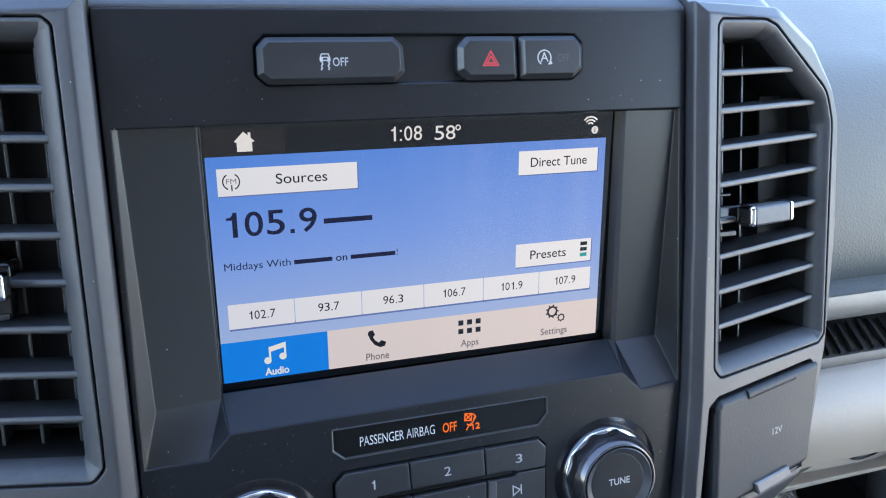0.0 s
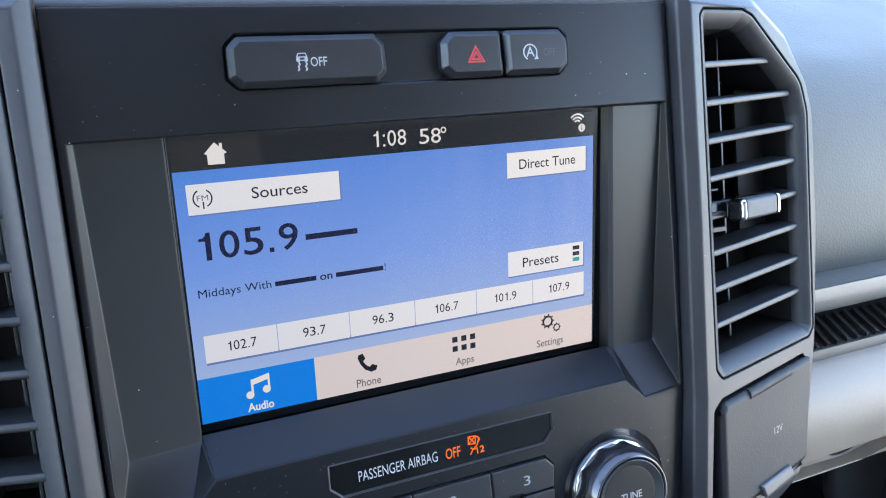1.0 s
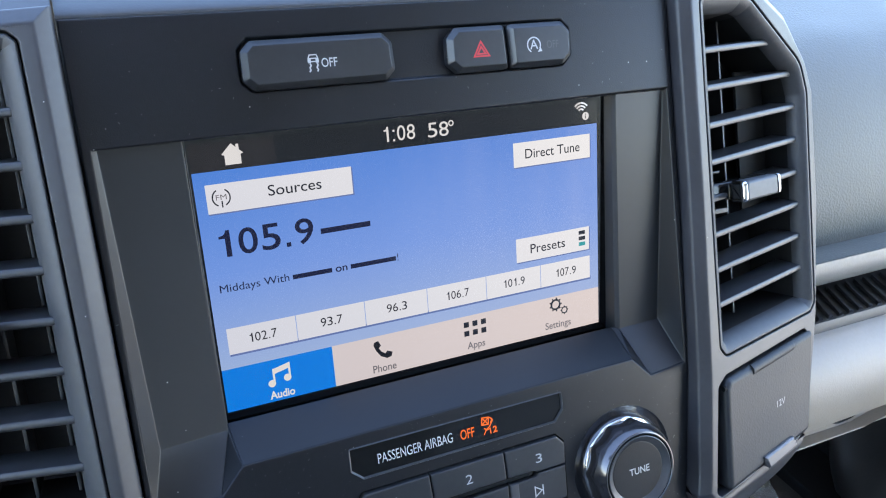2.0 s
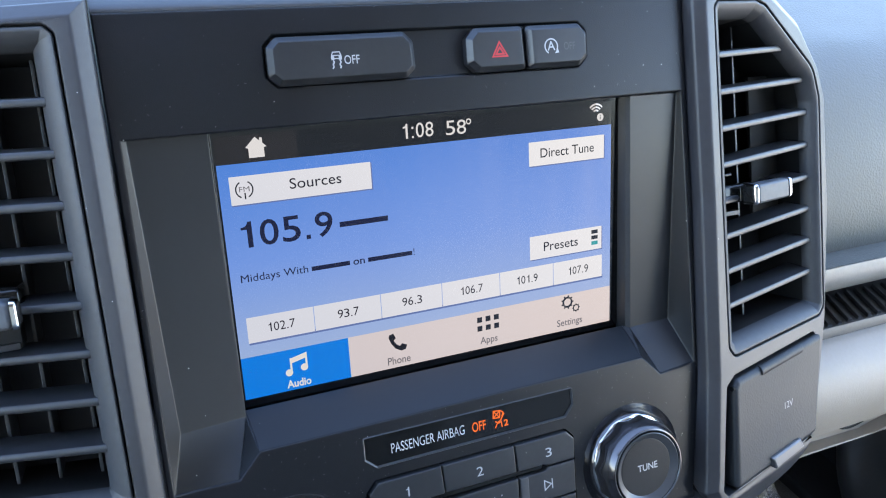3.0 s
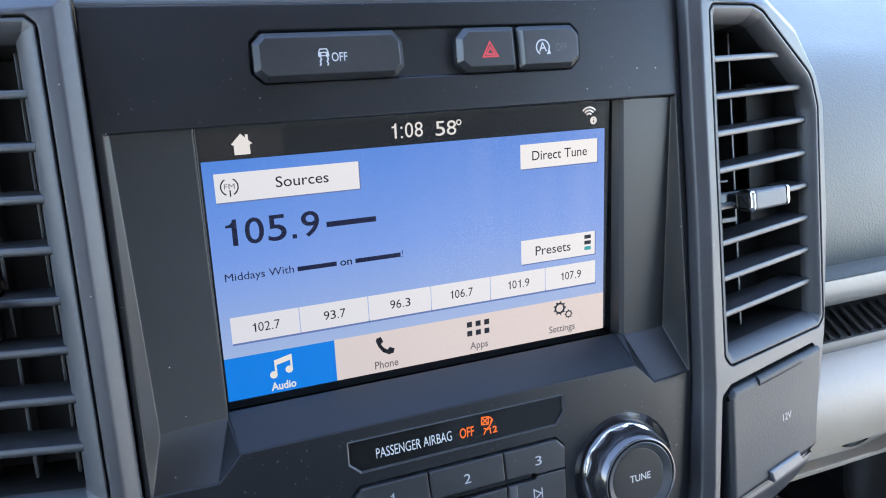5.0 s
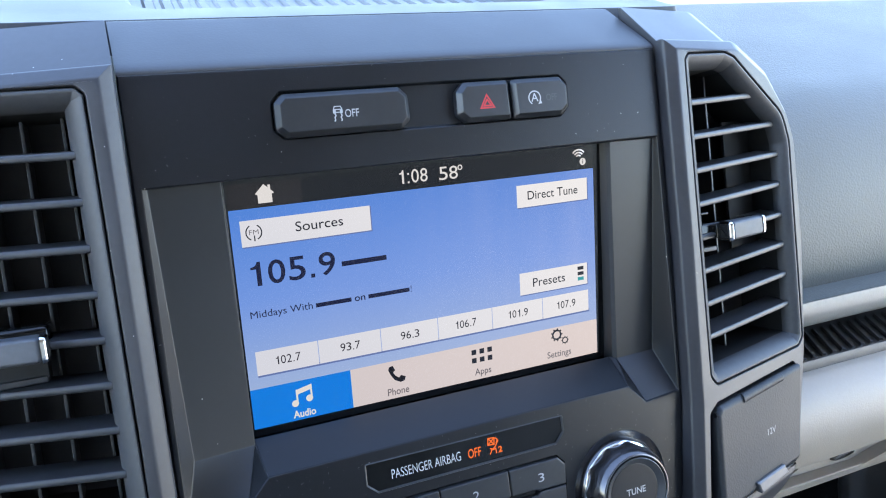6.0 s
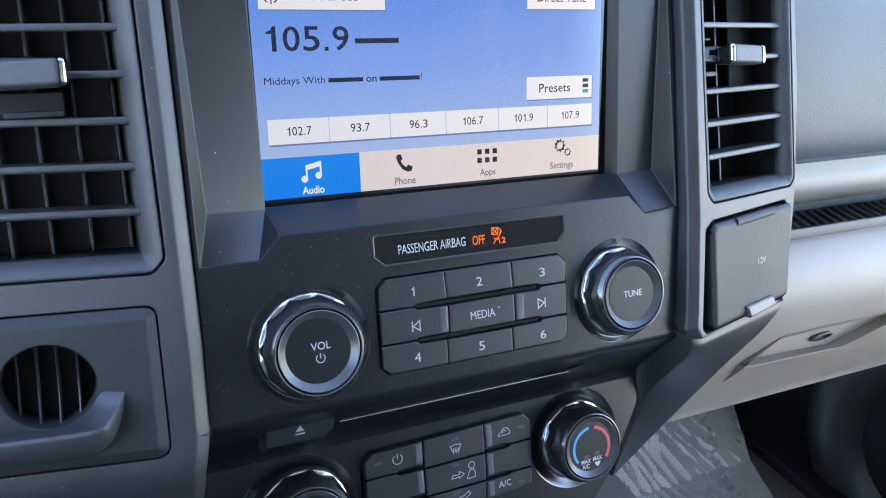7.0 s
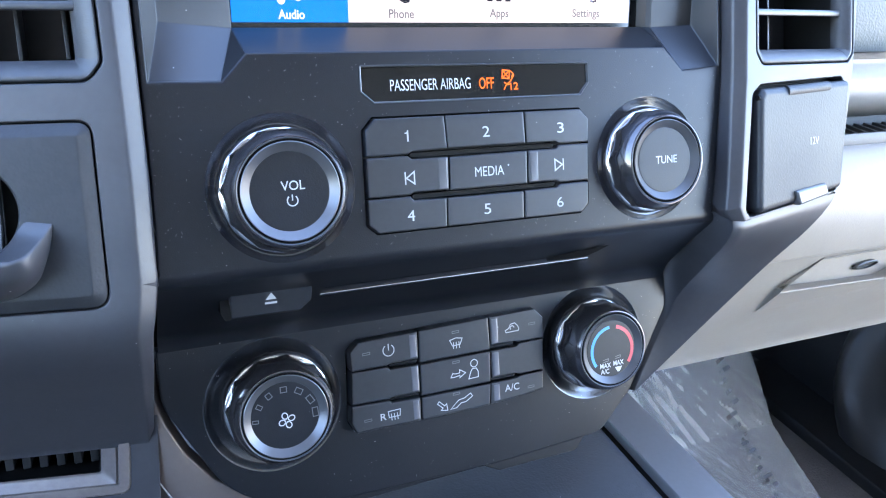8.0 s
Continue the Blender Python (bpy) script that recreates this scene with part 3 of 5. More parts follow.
patch(bm, (top_r[0] + 0.2, top_r[1] - 0.3, top_r[2]), (low_r[0] + 0.2, low_r[1] - 0.3, low_r[2]), (low_r[0] - 1.0, low_r[1] + 2.0, low_r[2]), (top_r[0] - 1.0, top_r[1] + 1.6, top_r[2]), 12, 2)
part("bezel_rim", bm, LID, stack, "lighter rim beside the glass", smooth=60)

# the slope below the radio keys, which runs back to the climate panel
bm = bmesh.new()
SLANT = [(5.4 * (1 - math.cos(radians(a))), -135.3 - 5.4 * math.sin(radians(a)), -121 - a * 0.006, 110.3 + a * 0.03) for a in (0, 8, 16, 24, 32, 40, 48, 56)]
SLANT += [(10, -144.6, -121.5, 112.6), (18, -149.2, -121.7, 114), (26, -154.2, -121.9, 115.4), (33, -158.6, -122.1, 116.8), (37, -161.2, -122.2, 117.5), (40.4, -163.6, -122.3, 118.1), (43, -166, -122.35, 118.5), (44.8, -168.6, -122.4, 118.8), (45.5, -171, -122.4, 118.9)]
rows = [[bm.verts.new((x, y, z)) for x in (x0, x0 + 6, x1 - 6, x1)] for y, z, x0, x1 in SLANT]
for p, q in zip(rows, rows[1:]):
    for i in range(3):
        bm.faces.new((p[i], p[i + 1], q[i + 1], q[i]))
part("sloping_panel", bm, FASCIA, stack, smooth=85)

# the top, which turns back to the windscreen
bm = swept([(1.2, 94.5), (0.9, 95.4), (1.4, 96.4), (2.6, 97.6), level_back(3.6, 98.6, 1.5), level_back(3.4, 98.4, 14), level_back(3.4, 98.4, 31.5), level_back(3.4, 98.4, 33, -0.5), level_back(3.4, 98.4, 33.6, -2), level_back(3.4, 98.4, 33.6, -14)], -119.3, 118.3, 3)
part("top", bm, DASHTOP, stack, "smooth sloping top", smooth=60)
bm = block(-119, 118, 32, 70, -134, 94)
part("housing", bm, DUCT, stack)
for s in (-1, 1):
    bm = bmesh.new()
    line = [(119.0, 96), (122.5, 96), (122.5, -134), (111.6, -134), (113.4, -124), (117.8, -77), (119.0, 0)] if s > 0 else [(-119.9, 96), (-123, 96), (-123.4, -134), (-121.8, -134), (-120.4, -100)]
    bm.faces.new([bm.verts.new((x, 9, z)) for x, z in line])
    if s < 0:
        bm.faces.new([bm.verts.new(p) for p in ((-118, 53, -134), (-126, 53, -134), (-126, 53, -178), (-121, 53, -178))])
    # Black sheet set into the gap in place of its shade.
    part("gap", bm, GROOVE, stack, smooth=0)

# ---- climate panel, set back below the slope ----
climate = thing("climate_controls", "matte black climate control face with rounded lower corners", "climate controls", (0, 50, -205))
CL = 45.5
CPOLY = rounded([(-122.4, -171), (118.9, -171), (119.2, -186), (96, -226), (78, -244), (20, -247.3), (-57, -246.6), (-98, -238), (-122.6, -192)], [0, 0, 12, 18, 14, 2, 8, 40, 26], 6)
FANC, TEMPC = (-79.1, -199.0), (74.0, -197.4)
CBOWLS = [(-80.2, -199.6), (75.3, -198.2)]
CKEYS = rounded([(-48.5, -182.2), (-44, -177.8), (42, -176.0), (46.6, -180.5), (45.2, -215.3), (15.8, -218.2), (-47.3, -218.6), (-50, -213.5)], 0.8, 3)
bm = bmesh.new()
sheet(bm, CPOLY, [CKEYS, circle(*CBOWLS[0], 28.4), circle(*CBOWLS[1], 28.4)], CL)
loft(bm, [lift(CPOLY, CL), lift(inset(CPOLY, -0.8), CL + 0.5), lift(inset(CPOLY, -1.2), CL + 2), lift(inset(CPOLY, -1.2), CL + 8)], False, False)
for bowl, centre in zip(CBOWLS, (FANC, TEMPC)):
    bowl_part([lift(circle(*bowl, r), CL + y) for r, y in ((28.4, 0), (28.1, 0.06), (27.6, 0.26), (26.8, 0.68), (25.8, 1.22), (25.0, 1.66))] + [lift(circle(*centre, r), CL + y) for r, y in ((23.6, 2.2), (22.4, 2.5), (5, 2.6))], climate)
part("panel", bm, FASCIA, climate)
bm = bmesh.new()
loft(bm, [lift(inset(CKEYS, -0.1), CL + 3), lift(inset(CKEYS, -0.1), CL + 3.2)], False, True)
part("backing", bm, GLOSS, climate)
bm = bmesh.new()
loft(bm, [lift(CPOLY, CL + 7), [(x, CL + 9, z - 1.2) for x, z in CPOLY], [(x, CL + 14, z - 2.6) for x, z in CPOLY], [(x, CL + 60, z - 4) for x, z in CPOLY]], False, False)
part("lower_edge", bm, CONSOLE, climate)
CHIN = shape([(102, -232.5), (82, -242), (70, -256.4), (26, -257.2), (18, -253), (-40, -255), (-76, -252), (-98, -243), (-60, -240), (80, -236)], [2, 3, 4, 2, 2, 4, 6, 3, 2, 2], 3)
bm = bmesh.new()
loft(bm, [lift(ring(CHIN), 90), lift(ring(CHIN), 56.4), lift(ring(CHIN, 0.5), 55.6)])
part("chin", bm, FASCIA, climate, "dark stepped flange under the climate face")
bm = bmesh.new()
LOWER = [(-124.6, -176), (-124.8, -190), (-122, -201), (-116, -214), (-106, -227), (-93, -237.5), (-78, -243.5), (-60, -246.6)]
def under_edge(d, y):
    """The face's lower left outline moved outwards by d."""
    rows = []
    for k, (x, z) in enumerate(LOWER):
        u = Vector(LOWER[min(k + 1, len(LOWER) - 1)]) - Vector(LOWER[max(k - 1, 0)])
        u = Vector((u.y, -u.x)).normalized()
        reach = d * min(1.0, 0.22 + 0.8 * k / 5) if d > 4 else d
        rows.append((x + u.x * reach, y, z + u.y * reach))
    return rows
loft(bm, [under_edge(d, CL + y) for d, y in ((-1.6, 9), (0.6, 4.6), (1.6, 4.2), (4, 4.6), (12, 6.6), (22, 10.5), (34, 17), (44, 26), (50, 40), (52, 60))], False, False, closed=False)
part("corner_trim", bm, TAUPE, climate, "taupe metallic rounded corner trim", smooth=60)
bm = bmesh.new()
loft(bm, [under_edge(d, CL + y) for d, y in ((22.4, 10.6), (23, 10.2), (23.6, 10.6), (24, 12))], False, False, closed=False)
part("seam", bm, TRIM, climate, "thin pale seam line", smooth=60)

# ---- the open tray on top of the dashboard, behind the stack ----
tray_top = thing("dash_tray", "shallow open tray with a ribbed floor on the dashboard top", "dashboard tray", (0, 150, 180))
TY, TZ = level_back(3.4, 98.4, 34.6, -0.8)
TRISE = math.tan(radians(24))
deck = lambda v, dip=0.0: (TY + v, TZ + v * TRISE - dip)
RIM = shape([(-168, 0), (168, 0), (150, 300), (-150, 300)], 4, 4)
WELL = shape([(-108, 20), (104, 20), (112, 250), (-116, 250)], 16, 6)
bm = bmesh.new()
top = lambda poly, dip: [(x, *deck(v, dip)) for x, v in poly]
vs = []
outer, inner = ring(RIM), ring(WELL)
loops = [[Vector((x, v, 0)) for x, v in q] for q in (outer, inner)]
vs = [bm.verts.new(p) for p in top(outer, 0) + top(inner, 0)]
for t in geometry.tessellate_polygon(loops):
    bm.faces.new([vs[i] for i in t])
loft(bm, [top(ring(RIM), 14), top(ring(RIM), 0)], False, False)
loft(bm, [top(ring(WELL), 0), top(ring(WELL, 0.8), 0.5), top(ring(WELL, 1.6), 2), top(ring(WELL, 4), 12), top(ring(WELL, 6), 14)], False, True)
part("rim", bm, DASHTOP, tray_top, smooth=40)
for k in range(22):
    x = -98 + 9.2 * k
    bm = bmesh.new()
    loft(bm, [[(x + w + o, *deck(v, 14.2 - up)) for w, up in ((-3.4, 0), (-2, 2.2), (2, 2.2), (3.4, 0))] for v, o in ((25, 0), (130, 3), (240, 6))])
    part("rib", bm, SHELF, tray_top)

# ---- the two pillars with their air vents ----
SIDE = lambda x, z: 5 + 0.26 * (abs(x) - 175)


VENTLINE = [(129.8, 88), (133, 91.2), (163, 92.2), (171, 89.8), (212, 59.5), (217.2, 44), (216.2, -66), (211, -70.5), (134, -72.8), (129.3, -67)]
VENTS = shape(VENTLINE, [3, 3, 6, 8, 18, 14, 5, 5, 6, 5], 4)
COVER = rounded([(126.5, -84.5), (133, -80.4), (204, -76.7), (209.4, -82), (202.2, -132.7), (124, -138.4), (120.5, -135)], [3, 3, 3, 3, 6, 3, 3], 4)
PLATES = shape([(-134.6, -83.4), (-230, -81), (-232, -141), (-135.4, -142.4)], [5, 6, 6, 6], 5)
TRAYS = shape([(-135.4, -199), (-250, -199), (-250, -226.5), (-138.2, -228.6)], [1.2, 3, 3, 5], 4)
PLATE, TRAY = ring(PLATES), ring(TRAYS)


def pillar(name, label, outer, holes):
    base = thing(name, label, "dashboard trim", ((outer[0][0][0]), 0, 0))
    bm = bmesh.new()
    sheet(bm, ring(outer, 6.2), holes, SIDE)
    at = lambda dy, dz=0.0: (lambda p: [(x, SIDE(x, z) + dy, z + dz) for x, z in p])
    loft(bm, [at(dy, dz)(ring(outer, d)) for dy, dz, d in ((0, 0, 6.2), (0.2, 0, 5.4), (0.8, 0, 4.6), (3.6, 0, 0.9), (4.6, 0, 0.25), (6, 0, 0), (9, 0, 0), (34, 34 * RISE - 3, 0), (36.5, 35.2 * RISE - 3, 0.7), (38, 35.4 * RISE - 3, 2.4))], False, True)
    for hole in holes:
        loft(bm, [at(0)(hole), at(0.6)(inset(hole, 0.35)), at(7)(inset(hole, 0.5))], False, False)
    part("trim", bm, PILLAR, base, smooth=38)
    return base


OUTER_R = shape([(119.4, 98), (176, 98), (203, 82.6), (220.6, 61), (226.6, 45), (227.2, -14), (221.6, -73), (208.6, -129), (202, -137.5), (190, -141.6), (117.3, -145), (110.9, -134), (112.6, -124), (117, -77), (119.2, 0)], [0, 14, 16, 14, 16, 60, 40, 8, 8, 5, 2, 3, 10, 30, 0], 5)
OUTER_L = shape([(-120, 98), (-176, 98), (-202, 82), (-219, 60), (-224.6, 45), (-232, -60), (-236, -149.2), (-131, -149.4), (-121.1, -137.2), (-121.0, -130), (-120.2, -103)], [0, 14, 16, 14, 16, 20, 0, 0, 0, 10, 10], 5)
right = pillar("vent_trim", "dark grey moulded trim beside the screen holding a vent and a socket lid", OUTER_R, [ring(VENTS), COVER])
left = pillar("vent_trim", "dark grey moulded trim on the driver's side holding a vent", OUTER_L, [ring(flipped(VENTS)), PLATE])

# below the plate the driver's side turns back under itself, then drops to the storage slot
FOOT = lambda x, z: SIDE(x, z) + 58.5 + (-208 - z) * 0.12
UNDER = [(-0.07, -142.8, -128.5), (-0.07, -143.1, -131), (-0.06, -143.5, -134), (-0.05, -144, -137), (0, -144.8, -140), (0.1, -146, -143), (0.3, -147.6, -146), (0.9, -150, -149.4), (2.2, -153.2, -153), (4.6, -157, -157)]
UNDER += [(dy, z, z) for dy, z in ((8.4, -161.2), (14.6, -167), (24, -175), (38, -186.4), (50, -198), (56, -204.2), (58.2, -207), (58.6, -208))]
RIMS = ((0, 24), (0, 9), (0, 6), (0.25, 4.6), (0.9, 3.6), (4.6, 0.8), (5.4, 0.2), (6.2, 0))
bm = bmesh.new()
rows = []
for dy, z, h in UNDER:
    out = -121.0 - min(1.0, max(0.0, (-134 - h) / 18)) ** 1.3 * 3.0 - max(0, -150 - h) * 0.055
    thin = 1 - 0.6 * min(1.0, max(0, -140 - h) / 60)
    rows.append([(x, SIDE(x, z) + dy + back, k) for x, back, k in [(out - d * thin, b, h) for d, b in RIMS] + [(-131, 0, h), (-134.4, 0, z), (-150, 0, z), (-175, 0, z), (-200, 0, z), (-250, 0, z)]])
loft(bm, rows, False, False, closed=False)
part("underside", bm, PILLAR, left, "dark face turning back below the control plate", smooth=50)
bm = bmesh.new()
FOOTLINE = [(-125.2, -196), (-256, -196), (-256, -300), (-131, -300), (-128, -240)]
sheet(bm, FOOTLINE, [TRAY], FOOT)
loft(bm, [lift([(-125.2, -196), (-128, -240), (-131, -300)], lambda x, z: FOOT(x, z) + d) for d in (0, 20)], False, False, closed=False)
part("foot", bm, PILLAR, left, smooth=30)

# the wing that sweeps down and back to the console
bm = bmesh.new()
FLAT = lambda x, z: (x, SIDE(x, z) - 0.07, z)
INNERS = [(110.9, 2, -134.2), (112, 5, -139), (114, 14, -146), (117, 24, -152.5), (121, 45.5, -165), (103, 60, -231)]
CREASE = [(114.0, -8.2, -138.8), (114.6, -7.2, -143.6), (116.2, 0.5, -151.4), (120.6, 18, -163.4), (123, 45.5, -188), (106, 54, -231)]
FRONTS = [FLAT(119.2, -139.4), (119.6, -9.0, -143.4), (121.4, -0.8, -151.8), (125, 17.6, -164.2), (124.6, 45.3, -189), (106.4, 54.4, -231.4)]
MIDDLE = [FLAT(160, -136.7), (158.6, 1.0, -141.4), (155, 6.4, -150.6), (147, 20.6, -167), (132, 43.6, -194.6), (107.2, 56, -232.4)]
OUTERS = [FLAT(199.4, -134.2), (195, 11.4, -140), (185, 15.4, -151.4), (167, 26, -170), (140, 42, -200), (108.5, 58, -233.5)]
BACKS = [(205.4, 22, -132), (201, 32, -137), (191, 44, -146), (174, 75, -160), (146, 92, -190), (114, 108, -224)]


def along(run, per=5):
    """A smooth curve through the points of a run."""
    v = [Vector(q) for q in run]
    v = [v[0] * 2 - v[1]] + v + [v[-1] * 2 - v[-2]]
    out = []
    for k in range(1, len(v) - 2):
        for t in [q / per for q in range(per)]:
            a, b, c, d = v[k - 1], v[k], v[k + 1], v[k + 2]
            out.append(0.5 * (2 * b + (c - a) * t + (2 * a - 5 * b + 4 * c - d) * t * t + (3 * b - a - 3 * c + d) * t ** 3))
    return [tuple(q) for q in out + [v[-2]]]


loft(bm, [along(run) for run in (INNERS, CREASE, FRONTS, MIDDLE, OUTERS, BACKS)], False, False, closed=False)
part("wing", bm, PILLAR, right, "dark wing sweeping down to the console", smooth=48)


def vent(s, label):
    line = VENTS if s > 0 else flipped(VENTS)
    base = thing("air_vent", label, "air vent", (s * 172, 5, 10), group="dashboard air vents")
    at = lambda dy: (lambda p: [(x, SIDE(x, z) + dy, z) for x, z in p])
    bm = bmesh.new()
    loft(bm, [at(4)(ring(line, 0.9)), at(0.9)(ring(line, 0.9)), at(0.1)(ring(line, 1.5)), at(0.2)(ring(line, 2.6)), at(2.0)(ring(line, 5.2)), at(6)(ring(line, 7.6)), at(9)(ring(line, 8.0))], False, False)
    part("frame", bm, VENT, base, smooth=60)
    bm = bmesh.new()
    loft(bm, [at(9)(ring(line, 8.0)), at(30)(ring(line, 8.6)), at(75)(ring(line, 8.6))], False, True)
    part("duct", bm, DUCT, base)
    hole = ring(line, 7.4)

    def span(z):
        xs = []
        for (x0, z0), (x1, z1) in zip(hole, hole[1:] + hole[:1]):
            if (z0 - z) * (z1 - z) < 0:
                xs.append(x0 + (x1 - x0) * (z - z0) / (z1 - z0))
        return min(xs), max(xs)

    for k in range(8):
        z = 67.6 - 16.65 * k
        x0, x1 = span(z + 0.5)
        x0, x1 = x0 - 0.8, x1 + 0.8
        bm = bmesh.new()
        section = [(4.0, 0.0), (4.2, 1.1), (4.8, 1.5), (12, 2.2), (19, 2.9), (19, 1.7), (12, 0.0), (4.8, -1.5), (4.2, -1.1)]
        loft(bm, [[(x, SIDE(x, 0) + dy, z + 0.043 * (abs(x) - 139) + dz) for dy, dz in section] for x in (x0, (x0 + x1) / 2, x1)])
        part("slat", bm, SLAT, base, smooth=50)
    for k in range(6):
        x = s * (139.6 + 13.9 * k)
        top = min(max(q[1] for q in hole) - 2, 84 - max(0, (abs(x) - 168)) * 0.75)
        bm = block(x - 0.6, x + 0.6, SIDE(x, 0) + 20, SIDE(x, 0) + 50, -63, top, 0.3)
        if s < 0 or k < 3:
            part("vane", bm, SLAT, base)
    if s > 0:
        part("turned_vane", block(188, 206, SIDE(197, 0) + 24, SIDE(197, 0) + 26, -14, 58, 0.4), DUCT, base)
    tx, tz = (165.0, 2.5) if s > 0 else (-168.6, 1.8)
    ty = SIDE(tx, 0)
    wide = 13.4 if s > 0 else 12.2
    TABP = rounded(box_poly(tx - wide, tx + wide, tz - 4.7, tz + 4.9), 2.0, 4)
    bm = bmesh.new()
    loft(bm, [[(x, ty + 12 + s * 0.26 * (x - tx), z * 0.75 + tz * 0.25) for x, z in TABP], [(x, ty + 2 + s * 0.26 * (x - tx), z) for x, z in TABP], [(x, ty - 3.4 + s * 0.26 * (x - tx), z) for x, z in TABP], [(x, ty - 5.0 + s * 0.26 * (x - tx), z) for x, z in inset(TABP, 0.6)], [(x, ty - 5.6 + s * 0.26 * (x - tx), z) for x, z in inset(TABP, 1.6)]])
    tab = part("tab", bm, TAB, base, "grey sliding tab with chrome ends", smooth=50)
    for e in (-1, 1):
        bm = bmesh.new()
        x = tx + e * (wide + 0.8)
        prof = rounded(box_poly(-5.6, 4, -4.9, 5.1), 2.4, 4)
        rings = []
        for dx, ins in ((-0.7, 0), (-0.2, 0), (0.8, 0.2), (1.3, 0.8), (1.4, 1.6)):
            rings.append([(x + e * dx, ty + u + s * 0.26 * (x - tx), tz + v) for u, v in (inset(prof, ins) if ins else ccw(prof))])
        loft(bm, rings)
        cap = part("end_cap", bm, CHROME, tab, "bright chrome end cap", smooth=60)
        bm = bmesh.new()
        loft(bm, [[(x + e * dx, ty + u + s * 0.26 * (x - tx), tz + v) for u, v in inset(prof, ins)] for dx, ins in ((1.3, 1.7), (1.55, 1.9), (1.6, 2.6))], False)
        part("cap_inset", bm, DUCT, cap, "dark inset", smooth=60)
    if s > 0:
        body = shape([(tx - 27, tz - 3.6), (tx + 12.4, tz - 4.2), (tx + 12.4, tz + 5.0), (tx - 27, tz + 5.4)], 1.6, 4)
        bm = bmesh.new()
        loft(bm, [[(x, ty + 20, z) for x, z in ring(body, 0.8)], [(x, ty + 4, z) for x, z in ring(body)], [(x, ty + 0.6, z) for x, z in ring(body, 0.3)], [(x, ty - 0.4, z) for x, z in ring(body, 1.2)]])
        part("slider", bm, GLOSS, base, "dark glossy slider body", smooth=50)
        part("guide", block(tx - 27, tx - 14, ty + 3, ty + 9, tz - 9.8, tz - 7.4, 0.5), SLAT, base)
        part("guide", block(tx - 27, tx - 15, ty + 6, ty + 12, tz + 8.6, tz + 10.2, 0.5), GLOSS, base)
    else:
        part("slider", block(tx - 14, tx + 15, ty + 4, ty + 20, tz - 3, tz + 7.6, 2.4), GLOSS, base, "dark glossy slider body", smooth=50)
        part("carriage", block(tx - 11, tx + 12, ty + 9, ty + 20, tz - 14, tz - 5, 0.6), DUCT, base)
        part("guide", block(tx - 8, tx + 11.5, ty + 7.4, ty + 10, tz - 14.2, tz - 11.8, 0.6), SLAT, base)
    return base


vent(1, "black slatted air vent with chrome-tipped tab, passenger side")
vent(-1, "black slatted air vent with chrome-tipped tab, driver side")

# ---- power socket lid ----
lid = thing("power_socket_cover", "dark grey grained hinged lid over a twelve volt socket", "socket cover", (170, 2, -108))
bm = bmesh.new()
loft(bm, [[(x, SIDE(x, z) + 6.5, z) for x, z in inset(COVER, 0.5)]] * 1 + [[(x, SIDE(x, z) + 6.6, z) for x, z in inset(COVER, 0.6)]], False, True)
part("recess", bm, GROOVE, lid)
LIDS = shape([(130.2, -86.4), (133.2, -82.6), (210.8, -78.8), (202.6, -131.6), (131, -137.2), (129.0, -135)], [2, 3, 3, 4, 2, 2], 4)
bm = bmesh.new()
at = lambda dy: (lambda p: [(x, SIDE(x, z) + dy, z) for x, z in p])
loft(bm, [at(dy)(ring(LIDS, d)) for dy, d in ((6, 0), (0.5, 0), (-1.0, 0.7), (-1.9, 2.0), (-2.2, 3.4))], False)
body = part("lid", bm, LID, lid, smooth=50)
bm = bmesh.new()
loft(bm, [[(x, SIDE(x, 0) - 0.2 + 2.7 * math.cos(q), -84.0 + (x - 155) * 0.055 + 2.7 * math.sin(q)) for q in [2 * math.pi * k / 16 for k in range(16)]] for x in (152.5, 153, 189, 189.5)])
part("hinge", bm, LID, lid, smooth=60)
bm = bmesh.new()
loft(bm, [[(x, SIDE(x, 0) - 0.2 + 1.3 * math.cos(q), -86.5 + 1.3 * math.sin(q)) for q in [2 * math.pi * k / 12 for k in range(12)]] for x in (129.9, 131.2)])
part("pin", bm, GROOVE, lid, "dark hinge pin hole", smooth=60)
LATCH = [(157, -129.6), (183.2, -128), (186.4, -133.4), (160.2, -136.2)]
bm = bmesh.new()
loft(bm, [at(3)(ccw(LATCH)), at(-3.4)(ccw(LATCH)), at(-4.2)(inset(LATCH, 0.8))], False)
part("latch", bm, TRIM, lid, "lighter grey finger latch")
lettering("12V", 171.4, 179.0, -108.8, 3.4, lambda x, z: SIDE(x, z) - 2.35, FAINT, body)

# ---- trailer brake control on the driver's side ----
brake = thing("trailer_brake_control", "dark grained plate with a ribbed opening and squeeze lever", "control", (-178, 0, -113))
bm = bmesh.new()
HOLE = [(-174.4 + 17.0 * math.cos(2 * math.pi * k / 56), -109.3 + 16.0 * math.sin(2 * math.pi * k / 56)) for k in range(56)]
loft(bm, [at(5)(ring(PLATES, 0.9)), at(0.2)(ring(PLATES, 0.9)), at(0.2)(ring(PLATES, 1.0)), at(-2.2)(ring(PLATES, 4.6)), at(-2.4)(ring(PLATES, 5.3))], False, False)
sheet(bm, ring(PLATES, 5.3), [HOLE], lambda x, z: SIDE(x, z) - 2.4)
loft(bm, [at(-2.4)(HOLE), at(-2.1)(inset(HOLE, 0.35)), at(-1.2)(inset(HOLE, 0.7)), at(12)(inset(HOLE, 1.1))], False, False)
part("plate", bm, LID, brake, smooth=30)
bm = bmesh.new()
